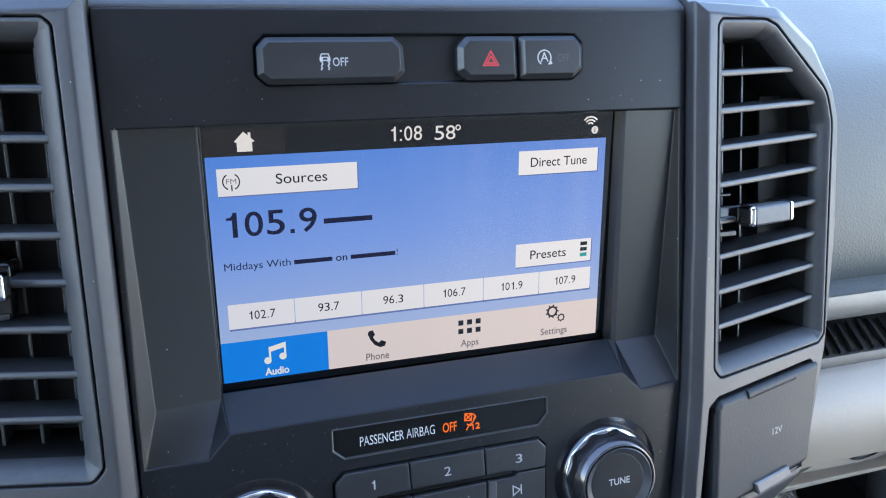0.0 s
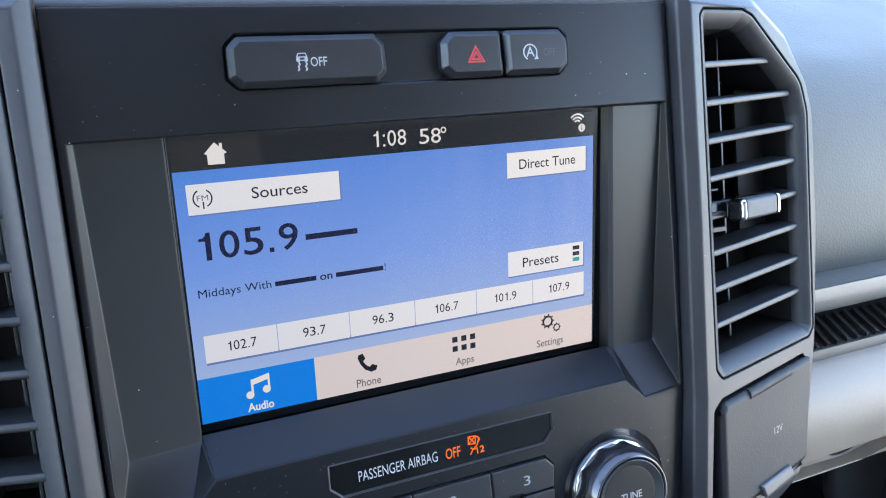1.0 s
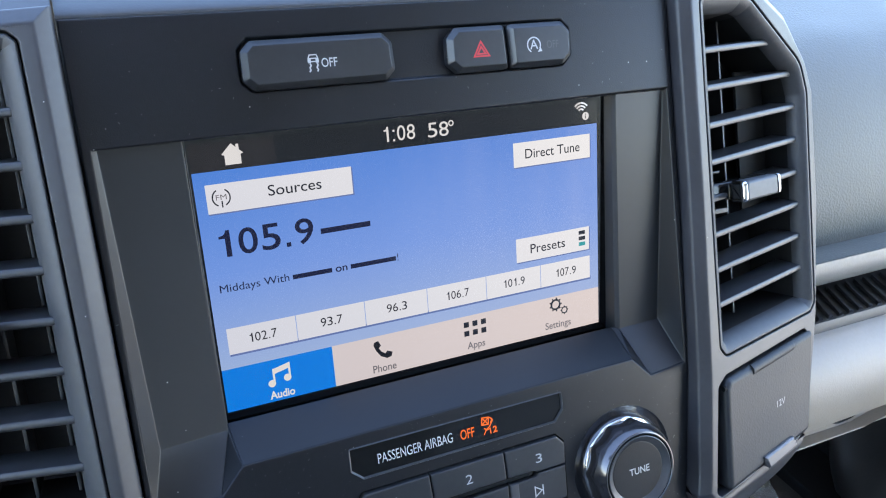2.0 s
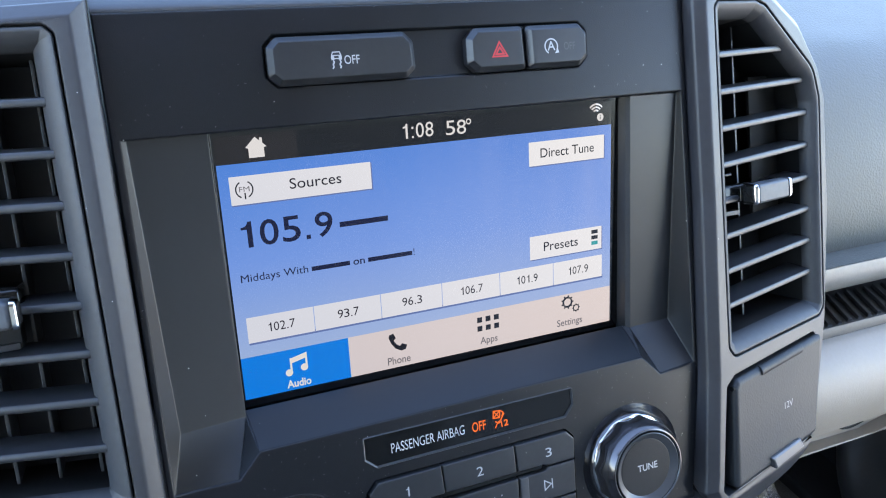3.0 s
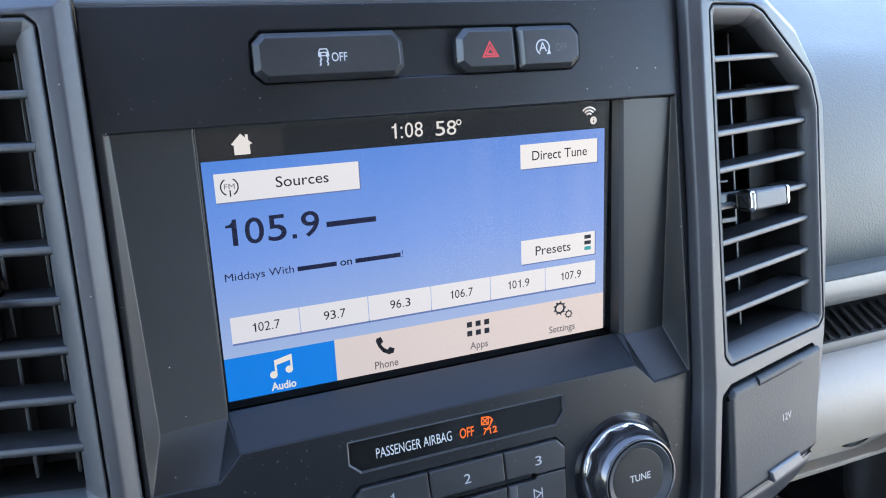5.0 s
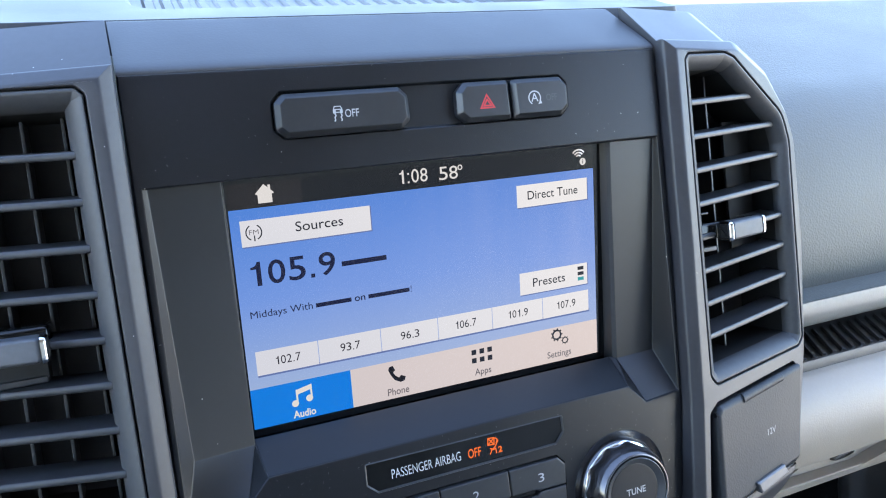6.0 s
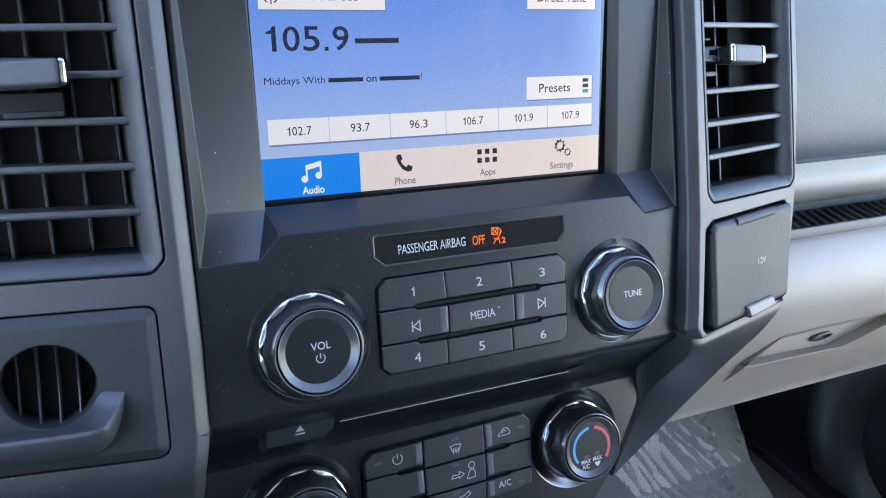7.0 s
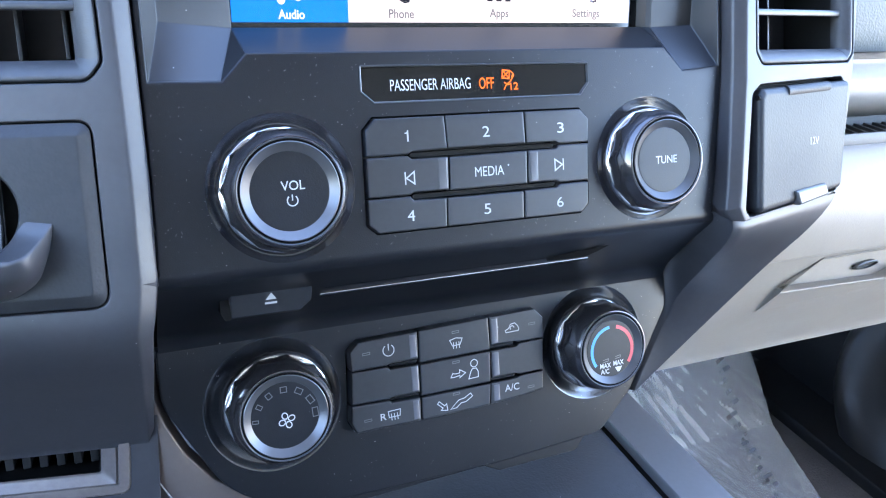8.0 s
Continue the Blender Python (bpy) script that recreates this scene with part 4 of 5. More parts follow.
loft(bm, [at(11.5)(inset(HOLE, 0.6)), at(14)(inset(HOLE, 0.8))], False, True)
part("inside", bm, DUCT, brake)
for k in range(4):
    x = -164.2 - 6.9 * k
    edge = [(x - 0.8 * u, SIDE(x, 0) + 3.0 + 3.4 * (1 - u * u), -110.5 - 15.2 * u) for u in [q / 8 - 1 for q in range(17)]]
    bm = bmesh.new()
    loft(bm, [[(a, SIDE(x, 0) + 13.6, c) for a, b, c in edge], [(a - 0.6, b + 0.5, c) for a, b, c in edge], edge, [(a + 0.6, b + 0.5, c) for a, b, c in edge], [(a, SIDE(x, 0) + 13.6, c) for a, b, c in edge]], False, False, closed=False)
    part("rib", bm, KEY, brake, smooth=50)
OUT = lambda x, z, out: (x, SIDE(x, 0) - 2.3 - out, z)
UPPER = [OUT(x, z, 0) for x, z in ((-157.4, -112.8), (-158.6, -114.8), (-160.2, -117.4), (-162.4, -120.2), (-165.8, -122.8), (-170, -124.2), (-176, -124.9), (-204, -124.9))]
BROW = [(-149.2, -114.2, 0.2), (-150.9, -116.3, 3), (-152.9, -118.6, 6.5), (-156.5, -121.8, 12), (-160.2, -123.0, 13.8), (-164.8, -123.3, 14), (-173, -123.4, 14), (-204, -123.4, 14)]
FEET = [(-149.2, -114.7), (-150.2, -120), (-152, -125.4), (-154.8, -131.2), (-159, -134.6), (-164, -136.7), (-173, -137.1), (-204, -137.4)]
bm = bmesh.new()
rows = [along(UPPER), along([OUT(*q) for q in BROW])]
for f, lean in ((0.05, 1.03), (0.12, 1.04), (0.35, 0.98), (0.6, 0.82), (0.82, 0.5), (0.95, 0.2), (1.0, -0.1)):
    rows.append(along([OUT(x + (u - x) * f, z + (w - z) * f, out * lean) for (x, z, out), (u, w) in zip(BROW, FEET)]))
loft(bm, rows, False, False, closed=False)
part("lever", bm, PILLAR, brake, "smooth grey squeeze lever", smooth=48)

tray = thing("storage_slot", "taupe stepped frame round a ribbed dark slot", "storage slot", (-180, 60, -215))
at = lambda dy: (lambda p: [(x, FOOT(x, z) + dy, z) for x, z in p])
bm = bmesh.new()
loft(bm, [at(4)(ring(TRAYS, 0.2)), at(0.2)(ring(TRAYS, 0.2)), at(-0.6)(ring(TRAYS, 0.8)), at(-0.4)(ring(TRAYS, 4.4)), at(0.6)(ring(TRAYS, 4.8))], False, False)
part("frame", bm, BROWN, tray, smooth=30)
INNER = shape([(-141.0, -203), (-250, -203), (-250, -222.6), (-142.8, -224.8)], [1, 2, 2, 2], 4)
MOUTH = shape([(-147.0, -206), (-250, -206), (-250, -217.2), (-148.4, -219.2)], [1, 2, 2, 1.5], 4)
bm = bmesh.new()
loft(bm, [at(0.9)(ring(INNER)), at(0.5)(ring(INNER, 0.5)), at(2.6)(ring(MOUTH, -1.6)), at(2.8)(ring(MOUTH, -0.6)), at(3.6)(ring(MOUTH))], False, False)
part("inner_frame", bm, BROWN, tray, smooth=30)
bm = bmesh.new()
loft(bm, [at(3.6)(ring(MOUTH)), at(5)(ring(MOUTH, 0.4)), at(40)(ring(MOUTH, 0.5))], False, True)
# Lining blackened to stand for the shade inside the slot.
part("inside", bm, GROOVE, tray)
for k in range(15):
    x = -150.5 - 6.4 * k
    part("rib", block(x - 1.6, x + 1.6, FOOT(x, -212) + 15, FOOT(x, -212) + 28, -218.4, -206, 0.6), DUCT, tray, smooth=30)

# ---- touchscreen ----
screen = thing("touchscreen", "lit infotainment touchscreen showing a blue radio page", "screen", (-0.8, 16, 0))
on = lambda up: (lambda x, z: SCREEN(x, z) - up)
bm = bmesh.new()
GLASSP = rounded(box_poly(-87.2, 88.4, -55.6, 54.2), 1.0, 3)
loft(bm, [lift(GLASSP, lambda x, z: SCREEN(x, z) + 5), lift(GLASSP, on(0)), lift(inset(GLASSP, 0.2), on(0.1))], False)
part("glass", bm, GLASS, screen, "glossy black screen glass", smooth=0)
part("bezel_edge", strokes([[(-87.0, 54), (-87.0, -54)]], 0.4, on(1.3)), TRIM, screen, "thin pale edge line")


def panel(name, poly, up, mat, parent=None, label=""):
    return part(name, shapes([poly], on(up)), mat, parent or screen, label, smooth=0)


L, R, TOPZ, LOWZ, BAR = -86.0, 84.4, 51.6, -50.2, 41.6
panel("status_bar", box_poly(L, R, BAR, TOPZ), 0.12, glowing("ui_black", lin(10, 11, 14), 1.0), label="black status bar")
home = panel("home_tile", box_poly(L, -56.0, BAR + 0.1, TOPZ), 0.16, glowing("ui_tile", lin(34, 31, 31), 1.0))
part("home_icon", shapes([[(-74.9, 47.0), (-71.2, 50.7), (-69.6, 49.2), (-69.6, 50.3), (-68.6, 50.3), (-68.6, 48.3), (-67.2, 47.0), (-68.2, 46.6), (-68.2, 43.2), (-73.9, 43.2), (-73.9, 46.6)]], on(0.22)), UI_WHITE, home, smooth=0)
bar = panel("clock_strip", box_poly(-20, 20, BAR + 0.1, TOPZ), 0.14, glowing("ui_black", lin(9, 10, 13), 1.0))
digits("1:08", -14.4, -0.7, 44.4, 5.8, on(0.22), UI_WHITE, bar)
digits("58", 4.7, 13.7, 44.1, 5.7, on(0.22), UI_WHITE, bar)
part("degree_sign", strokes([arc(14.9, 48.8, 0.95, 0, 360, 16)], 0.5, on(0.22)), UI_WHITE, bar, smooth=0)
wifi = panel("signal_tile", box_poly(72, 82, BAR + 0.1, TOPZ), 0.14, glowing("ui_black", lin(9, 10, 13), 1.0))
part("signal_icon", strokes([arc(76.4, 46.8, r, 40, 140, 10) for r in (1.5, 2.8, 4.1)], 0.7, on(0.22)), UI_WHITE, wifi, smooth=0)
part("badge", shapes([circle(78.6, 45.2, 1.7, 20)], on(0.24)), UI_WHITE, wifi, smooth=0)
part("badge_mark", shapes([box_poly(78.4, 78.8, 44.2, 45.4), box_poly(78.4, 78.8, 45.7, 46.2)], on(0.26)), UI_DARK, wifi, smooth=0)
panel("wallpaper", box_poly(L, R, -33.0, BAR), 0.12, UI_PAPER, label="soft blue shaded backdrop")


def ui_button(name, x0, x1, z0, z1, mat=UI_BUTTON):
    panel("shadow", box_poly(x0 + 0.2, x1 + 0.5, z0 - 0.5, z1 - 0.3), 0.16, UI_SHADE)
    return panel(name, box_poly(x0, x1, z0, z1), 0.20, mat)


q = ui_button("sources_button", -82.2, -28.0, 26.5, 37.0)
lettering("Sources", -60.2, -40.1, 30.2, 3.9, on(0.28), UI_DARK, q, 0.004)
part("dial_icon", strokes([arc(-77.0, 32.0, 3.1, 118, 245, 14), arc(-77.0, 32.0, 3.1, 62, -65, 14), [(-76.9, 30.8), (-76.9, 28.4)]], 0.5, on(0.28)), UI_DARK, q, smooth=0)
lettering("FM", -78.9, -75.1, 31.2, 1.9, on(0.28), UI_GREY, q)
q = ui_button("tune_button", 42.6, 80.6, 27.3, 37.5)
lettering("Direct Tune", 48.2, 75.3, 30.6, 3.9, on(0.28), UI_DARK, q, 0.004)
digits("105.9", -81.6, -45.0, 10.1, 9.9, on(0.2), UI_INK, screen, 0.008)
panel("name_bar", box_poly(-42.3, -22.3, 12.9, 15.0), 0.2, UI_INK, label="plain dark bar in place of a name")
lettering("Middays With", -82.2, -56.4, -3.0, 2.9, on(0.2), UI_INK, screen)
panel("name_bar", box_poly(-55.0, -39.5, -2.8, -1.0), 0.2, UI_INK, label="plain dark bar in place of a name")
lettering("on", -38.1, -33.3, -3.0, 2.9, on(0.2), UI_INK, screen, 0.012)
panel("name_bar", box_poly(-31.9, -12.9, -2.8, -1.0), 0.2, UI_INK, label="plain dark bar in place of a name")
lettering("!", -12.3, -11.9, -3.0, 2.9, on(0.2), UI_INK, screen)
q = ui_button("presets_button", 42.2, 79.6, -14.0, -3.5)
lettering("Presets", 49.2, 66.9, -10.8, 4.0, on(0.28), UI_DARK, q, 0.004)
for k, (mat, name) in enumerate(((UI_DARK, "preset_bar"), (UI_DARK, "preset_bar"), (UI_TEAL, "preset_bar"))):
    part(name, shapes([box_poly(74.1, 77.5, -6.6 - 2.6 * k, -4.9 - 2.6 * k)], on(0.28)), mat, q, smooth=0)
EDGES = [-82.3, -55.9, -27.9, -0.6, 26.9, 53.9, 80.0]
panel("shadow", box_poly(-82.0, 80.3, -28.2, -26.6), 0.16, UI_SHADE)
for k, words in enumerate(("102.7", "93.7", "96.3", "106.7", "101.9", "107.9")):
    q = panel("preset_key", box_poly(EDGES[k] + 0.15, EDGES[k + 1] - 0.15, -27.4, -17.1), 0.20, UI_BUTTON)
    mid = (EDGES[k] + EDGES[k + 1]) / 2
    w = 5.4 if len(words) > 4 else 4.4
    digits(words, mid - w, mid + w, -24.0, 3.6, on(0.28), UI_DARK, q, 0.0)
audio = panel("audio_tab", box_poly(L, -43.0, LOWZ, -33.0), 0.18, UI_BLUE, label="bright blue selected tab")
lettering("Audio", -69.4, -59.6, -49.0, 3.1, on(0.26), UI_WHITE, audio, 0.025)
part("note_icon", shapes([circle(-68.0, -42.6, 1.5, 18), circle(-61.8, -41.4, 1.5, 18), box_poly(-67.4, -66.6, -42.6, -36.6), box_poly(-61.2, -60.4, -41.4, -35.4), [(-67.4, -36.8), (-60.4, -35.2), (-60.4, -37.4), (-67.4, -39.0)]], on(0.26)), UI_WHITE, audio, smooth=0)
tabs = panel("tab_strip", box_poly(-43.0, R, LOWZ, -32.9), 0.16, UI_TAB, label="pale beige tab strip")
lettering("Phone", -26.8, -16.6, -48.6, 3.2, on(0.26), UI_GREY, tabs, 0.008)
lettering("Apps", 16.4, 24.9, -48.0, 3.1, on(0.26), UI_GREY, tabs, 0.008)
lettering("Settings", 55.6, 69.1, -47.8, 3.1, on(0.26), UI_GREY, tabs, 0.008)
part("phone_icon", shapes([[(-25.4, -35.4), (-23.6, -35.0), (-22.6, -37.2), (-23.6, -38.2), (-22.6, -39.8), (-21.0, -41.0), (-20.0, -40.0), (-17.8, -41.0), (-18.4, -42.8), (-20.4, -43.2), (-23.0, -41.8), (-24.8, -39.2), (-25.8, -36.6)]], on(0.26)), UI_DARK, tabs, smooth=0)
part("apps_icon", shapes([box_poly(15.2 + 4.1 * i, 17.6 + 4.1 * i, -38.0 - 4.0 * j, -35.6 - 4.0 * j) for i in range(3) for j in range(2)], on(0.26)), UI_DARK, tabs, smooth=0)


def cog(cx, cz, r, n, up):
    bm = strokes([arc(cx, cz, r, 0, 360, 30)], r * 0.42, on(up))
    for k in range(n):
        t = 2 * math.pi * k / n
        u, v = Vector((math.cos(t), math.sin(t))), Vector((-math.sin(t), math.cos(t)))
        o = Vector((cx, cz))
        sheet(bm, [tuple(o + u * r * 1.15 - v * r * 0.17), tuple(o + u * r * 1.5 - v * r * 0.14), tuple(o + u * r * 1.5 + v * r * 0.14), tuple(o + u * r * 1.15 + v * r * 0.17)], [], on(up))
    return bm


part("cog_icon", cog(61.2, -36.8, 2.2, 9, 0.26), UI_DARK, tabs, smooth=0)
part("cog_icon", cog(65.8, -40.2, 1.4, 8, 0.26), UI_DARK, tabs, smooth=0)

# ---- upper switches ----
traction = thing("traction_switch", "wide black angular switch marked with a skidding car", "switch", (-37, 0, 75.5))
TC = [(-64.9, 80.6), (-61.4, 84.0), (-13.4, 84.0), (-9.8, 80.4), (-9.6, 70.4), (-13.4, 67.0), (-61.5, 67.0), (-65.1, 70.5)]
q = part("button", button(TC, 2, -3.6, 2.0, 2.4, 1, r=2.2), KEY, traction, smooth=25)
lettering("OFF", -37.7, -31.9, 73.2, 3.0, -3.68, MARK, q, 0.006)
part("car_icon", strokes([[(-42.4, 75.3), (-42.3, 76.4), (-41.8, 77.6), (-39.3, 77.6), (-38.8, 76.4), (-38.7, 75.3), (-42.4, 75.3)], [(-42.3, 76.4), (-38.8, 76.4)]], 0.36, -3.68), MARK, q, smooth=0)
part("car_lights", shapes([box_poly(-42.4, -41.4, 74.8, 76.2), box_poly(-39.7, -38.7, 74.8, 76.2)], -3.7), MARK, q, smooth=0)
part("skid_marks", strokes([[(-41.8, 74.7), (-41.5, 74.0), (-42.0, 73.3), (-41.8, 72.4), (-42.3, 71.8)], [(-39.3, 74.7), (-39.0, 74.0), (-39.5, 73.3), (-39.1, 72.4), (-39.5, 71.8)]], 0.5, -3.68), MARK, q, smooth=0)
hazard = thing("hazard_switch", "black angular switch with a red hazard triangle", "switch", (25, 0, 75.5))
HZ = [(12.2, 80.2), (16.0, 84.0), (37.4, 84.0), (37.8, 67.0), (16.0, 67.0), (12.0, 70.6)]
q = part("button", button(HZ, 2, -3.6, 2.0, 2.4, 1, r=2.2), KEY, hazard, smooth=25)
part("triangle", strokes([[(25.4, 78.0), (22.2, 72.5), (28.6, 72.5), (25.4, 78.0)], [(25.4, 76.0), (23.7, 73.4), (27.1, 73.4), (25.4, 76.0)]], 0.62, -3.68), REDMARK, q, "red hazard triangle", smooth=0)
stop = thing("auto_stop_switch", "black angular switch with a circled letter", "switch", (52, 0, 75.5))
AS = [(38.3, 84.0), (63.4, 84.0), (67.0, 80.3), (66.8, 70.6), (62.6, 67.0), (38.7, 67.0)]
q = part("button", button(AS, 2, -3.6, 2.0, 2.4, 1, r=2.2), KEY, stop, smooth=25)
lettering("A", 46.9, 50.5, 73.6, 3.6, -3.68, MARK, q, 0.006)
part("ring", strokes([arc(48.7, 75.2, 2.9, -30, 240, 26)], 0.55, -3.68), MARK, q, smooth=0)
part("arrow_tip", shapes([[(50.2, 72.4), (52.2, 72.6), (51.6, 74.4)]], -3.68), MARK, q, smooth=0)
lettering("OFF", 54.6, 60.0, 73.6, 2.9, -3.64, material("dark_marking", grey(0.045), 0.45), q)

# ---- passenger airbag light ----
airbag = thing("airbag_indicator", "gloss black warning strip with lit amber letters", "indicator", (0, 0, -75))
bm = ring_part(WARNING, inset(WARNING, 0.75), 0.05, 0.9, ((inset(WARNING, 0.25), -0.35), (inset(WARNING, 0.55), -0.2)))
part("rim", bm, SATIN, airbag, "thin shiny rim")
bm = bmesh.new()
loft(bm, [lift(inset(WARNING, 0.6), 1.2), lift(inset(WARNING, 0.65), 0.8)], False)
q = part("window", bm, GLOSS, airbag, smooth=0)
lettering("PASSENGER AIRBAG", -35.8, -3.8, -77.7, 4.0, 0.72, MARK, q, 0.0)
lettering("OFF", -0.3, 6.0, -77.9, 4.0, 0.72, AMBER, q, 0.01)
part("airbag_mark", strokes([[(9.6, -74.2), (9.9, -71.2), (12.9, -71.5), (12.6, -74.5), (9.6, -74.2)], [(9.6, -74.2), (12.9, -71.5)], [(9.9, -71.2), (12.6, -74.5)], [(13.2, -71.6), (14.4, -72.6), (13.6, -74.2)], [(10.2, -78.6), (11.4, -76.6), (13.0, -75.6), (14.8, -73.0)], [(10.4, -75.8), (12.0, -76.8), (13.2, -76.4), (13.4, -78.8)]], 0.5, 0.72), AMBER, q, "amber airbag symbol", smooth=0)
lettering("2", 14.4, 16.4, -78.6, 2.6, 0.72, AMBER, q, 0.03)

# ---- radio keys ----
keys = thing("radio_keypad", "black block of radio preset and media keys", "keypad", (0, 0, -108))
bm = bmesh.new()
loft(bm, [lift(KEYPAD, 0), lift(inset(KEYPAD, 0.3), 0.5), lift(inset(KEYPAD, 0.4), 3.0)], False, True)
part("backing", bm, GLOSS, keys)
KF = -1.9
LAYOUT = [
    ("key", [(-47.6, -100.6), (-47.2, -91.3), (-43.5, -87.3), (-16.5, -87.3), (-15.9, -99.4), (-30, -99.8), (-31.6, -100.6)], "1", (-33.1, -30.6, -96.0)),
    ("key", [(-15.6, -99.4), (-16.1, -87.3), (16.9, -87.3), (17.2, -99.4)], "2", (-1.3, 1.7, -96.0)),
    ("key", [(17.6, -99.4), (17.3, -87.3), (42.5, -87.3), (46.2, -91.2), (45.7, -100.4), (31.8, -100.4), (30.4, -99.5)], "3", (31.4, 34.4, -96.2)),
    ("key", [(-48.0, -115.4), (-47.6, -101.1), (-31.8, -101.1), (-30.2, -102.4), (-15.8, -102.4), (-16.2, -114.6), (-30.4, -114.6), (-31.8, -115.4)], "", None),
    ("key", [(-15.7, -115.0), (-15.2, -102.6), (17.6, -102.2), (17.2, -115.0)], "MEDIA", (-5.3, 7.0, -110.7)),
    ("key", [(17.7, -114.8), (18.1, -102.2), (30.6, -102.2), (32, -100.9), (45.7, -100.9), (45.2, -115.7), (31.6, -115.7), (30.2, -114.8)], "", None),
    ("key", [(-48.4, -125.2), (-48.1, -115.9), (-31.8, -115.9), (-30.4, -117.4), (-17.4, -117.6), (-17.8, -128.4), (-44.8, -128.4)], "4", (-33.6, -30.6, -124.9)),
    ("key", [(-17.3, -128.4), (-17.0, -117.7), (15.4, -117.7), (15.0, -128.4)], "5", (-2.3, 0.6, -125.2)),
    ("key", [(15.4, -128.4), (15.8, -117.6), (30.2, -117.4), (31.8, -116.2), (45.1, -116.2), (44.8, -125.2), (41.6, -128.4)], "6", (29.9, 32.9, -125.4)),
]
for name, poly, words, place in LAYOUT:
    q = part(name, button(poly, 2.6, KF, 0.9, 0.7, 2), KEY, keys, smooth=30)
    if words:
        write = lettering if len(words) > 1 else digits
        write(words, place[0], place[1], place[2], 4.0 if len(words) == 1 else 3.6, KF - 0.08, MARK, q, 0.0)
    elif poly[0][0] < 0:
        part("skip_mark", strokes([[(-33.4, -106.9), (-33.4, -111.5)], [(-29.9, -107.0), (-29.9, -111.4), (-33.0, -109.2), (-29.9, -107.0)]], 0.5, KF - 0.08), MARK, q, smooth=0)
        # Flat paler strip: the lit band on the key's inner edge, put into colour.
        part("ramp", button([(-20.5, -114.2), (-20.2, -102.9), (-16.6, -102.9), (-16.9, -114.2)], KF + 0.2, KF - 0.25, 0.4, 0.25, 1), SATIN, q, "paler strip for the lit inner edge")
    else:
        part("skip_mark", strokes([[(33.5, -106.3), (33.5, -110.8)], [(29.7, -106.4), (29.7, -110.8), (33.0, -108.6), (29.7, -106.4)]], 0.5, KF - 0.08), MARK, q, smooth=0)
        # Same lit band on the passenger's side, as a paler strip.
        part("ramp", button([(18.2, -114.4), (18.5, -102.7), (22.2, -102.7), (21.9, -114.4)], KF + 0.2, KF - 0.25, 0.4, 0.25, 1), SATIN, q, "paler strip for the lit inner edge")
part("dot", shapes([circle(9.0, -107.2, 0.35, 10)], KF - 0.1), MARK, keys, smooth=0)
for z in (-101.0, -116.2):
    bm = button(box_poly(-30.6, 30.6, z - 1.15, z + 1.15), 2.8, 0.0, 0.4, 0.4, 2, r=1.1)
    part("rail", bm, GLOSS, keys, "gloss black rail between the keys", smooth=60)


# ---- knobs ----
def knob(name, label, centre, y0, reach, cap, face_mat=FASCIA):
    """A scalloped knob that stands reach out from y0 and ends in a dished cap."""
    cx, cz = centre
    k = thing(name, label, "knob", (cx, y0, cz), group="round control knobs")
    f = y0 - reach
    r = cap
    n, per = 11, 14
    steps = [y0 - 0.6 - (reach - 0.9) * k / 13 for k in range(14)]
    bm = bmesh.new()
    rings = []
    for y in steps:
        u = (y0 - y) / reach
        smooth = r + 0.45 + 3.9 * (1 - u ** 2.0) ** 0.7
        apothem = r + 3.1 + 0.3 * u
        row = []
        for q in range(n * per):
            a = 2 * math.pi * q / (n * per)
            off = (a % (2 * math.pi / n)) - math.pi / n
            rad = min(smooth, apothem / math.cos(off))
            row.append((cx + rad * math.cos(a + 0.2), y, cz + rad * math.sin(a + 0.2)))
        rings.append(row)
    rings.append([(cx + (r + 0.45) * math.cos(2 * math.pi * q / (n * per) + 0.2), f + 0.2, cz + (r + 0.45) * math.sin(2 * math.pi * q / (n * per) + 0.2)) for q in range(n * per)])
    loft(bm, rings, False, False)
    part("skirt", bm, SMOKED, k, "smoked chrome skirt with flat facets", smooth=22)
    foot = [(r + 4.6, y0 + 5, 0), (r + 5.2, y0 + 2.0, 0), (r + 5.2, y0 + 0.9, 0), (r + 5.0, y0 + 0.1, 0), (r + 4.5, y0 - 0.7, 0), (r + 4.2, y0 - 1.0, 0)]
    part("base_ring", turned(cx, cz, foot, 96, last=False), SMOKED, k, "smoked chrome ring at the foot", smooth=50)
    crown = [(r + 4.3, y0 - 1.0, 0), (r + 4.25, y0 - 1.25, 0.2), (r + 4.1, y0 - 1.6, 0.7), (r + 3.9, y0 - 1.85, 1), (r + 3.2, y0 - 1.95, 1)]
    part("chrome_line", turned(cx, cz, crown, 132, n, 0.9, last=False), CHROME, k, "thin bright chrome line", smooth=50)
    part("collar", turned(cx, cz, [(r + 5.6, y0 + 6, 0), (r + 5.5, y0 + 2.6, 0), (r + 5.3, y0 + 2.2, 0), (r + 4.4, y0 + 2.2, 0)], 72, last=False), GLOSS, k, smooth=50)
    part("lip", turned(cx, cz, [(r + 0.5, f + 0.3, 0), (r + 0.3, f + 0.02, 0), (r + 0.1, f + 0.1, 0), (r - 0.1, f + 0.5, 0)], 72, last=False), SATIN, k, "fine shiny lip", smooth=60)
    part("groove", turned(cx, cz, [(r - 0.1, f + 0.5, 0), (r - 0.5, f + 1.0, 0), (r - 0.9, f + 0.4, 0)], 72, last=False), GROOVE, k, smooth=0)
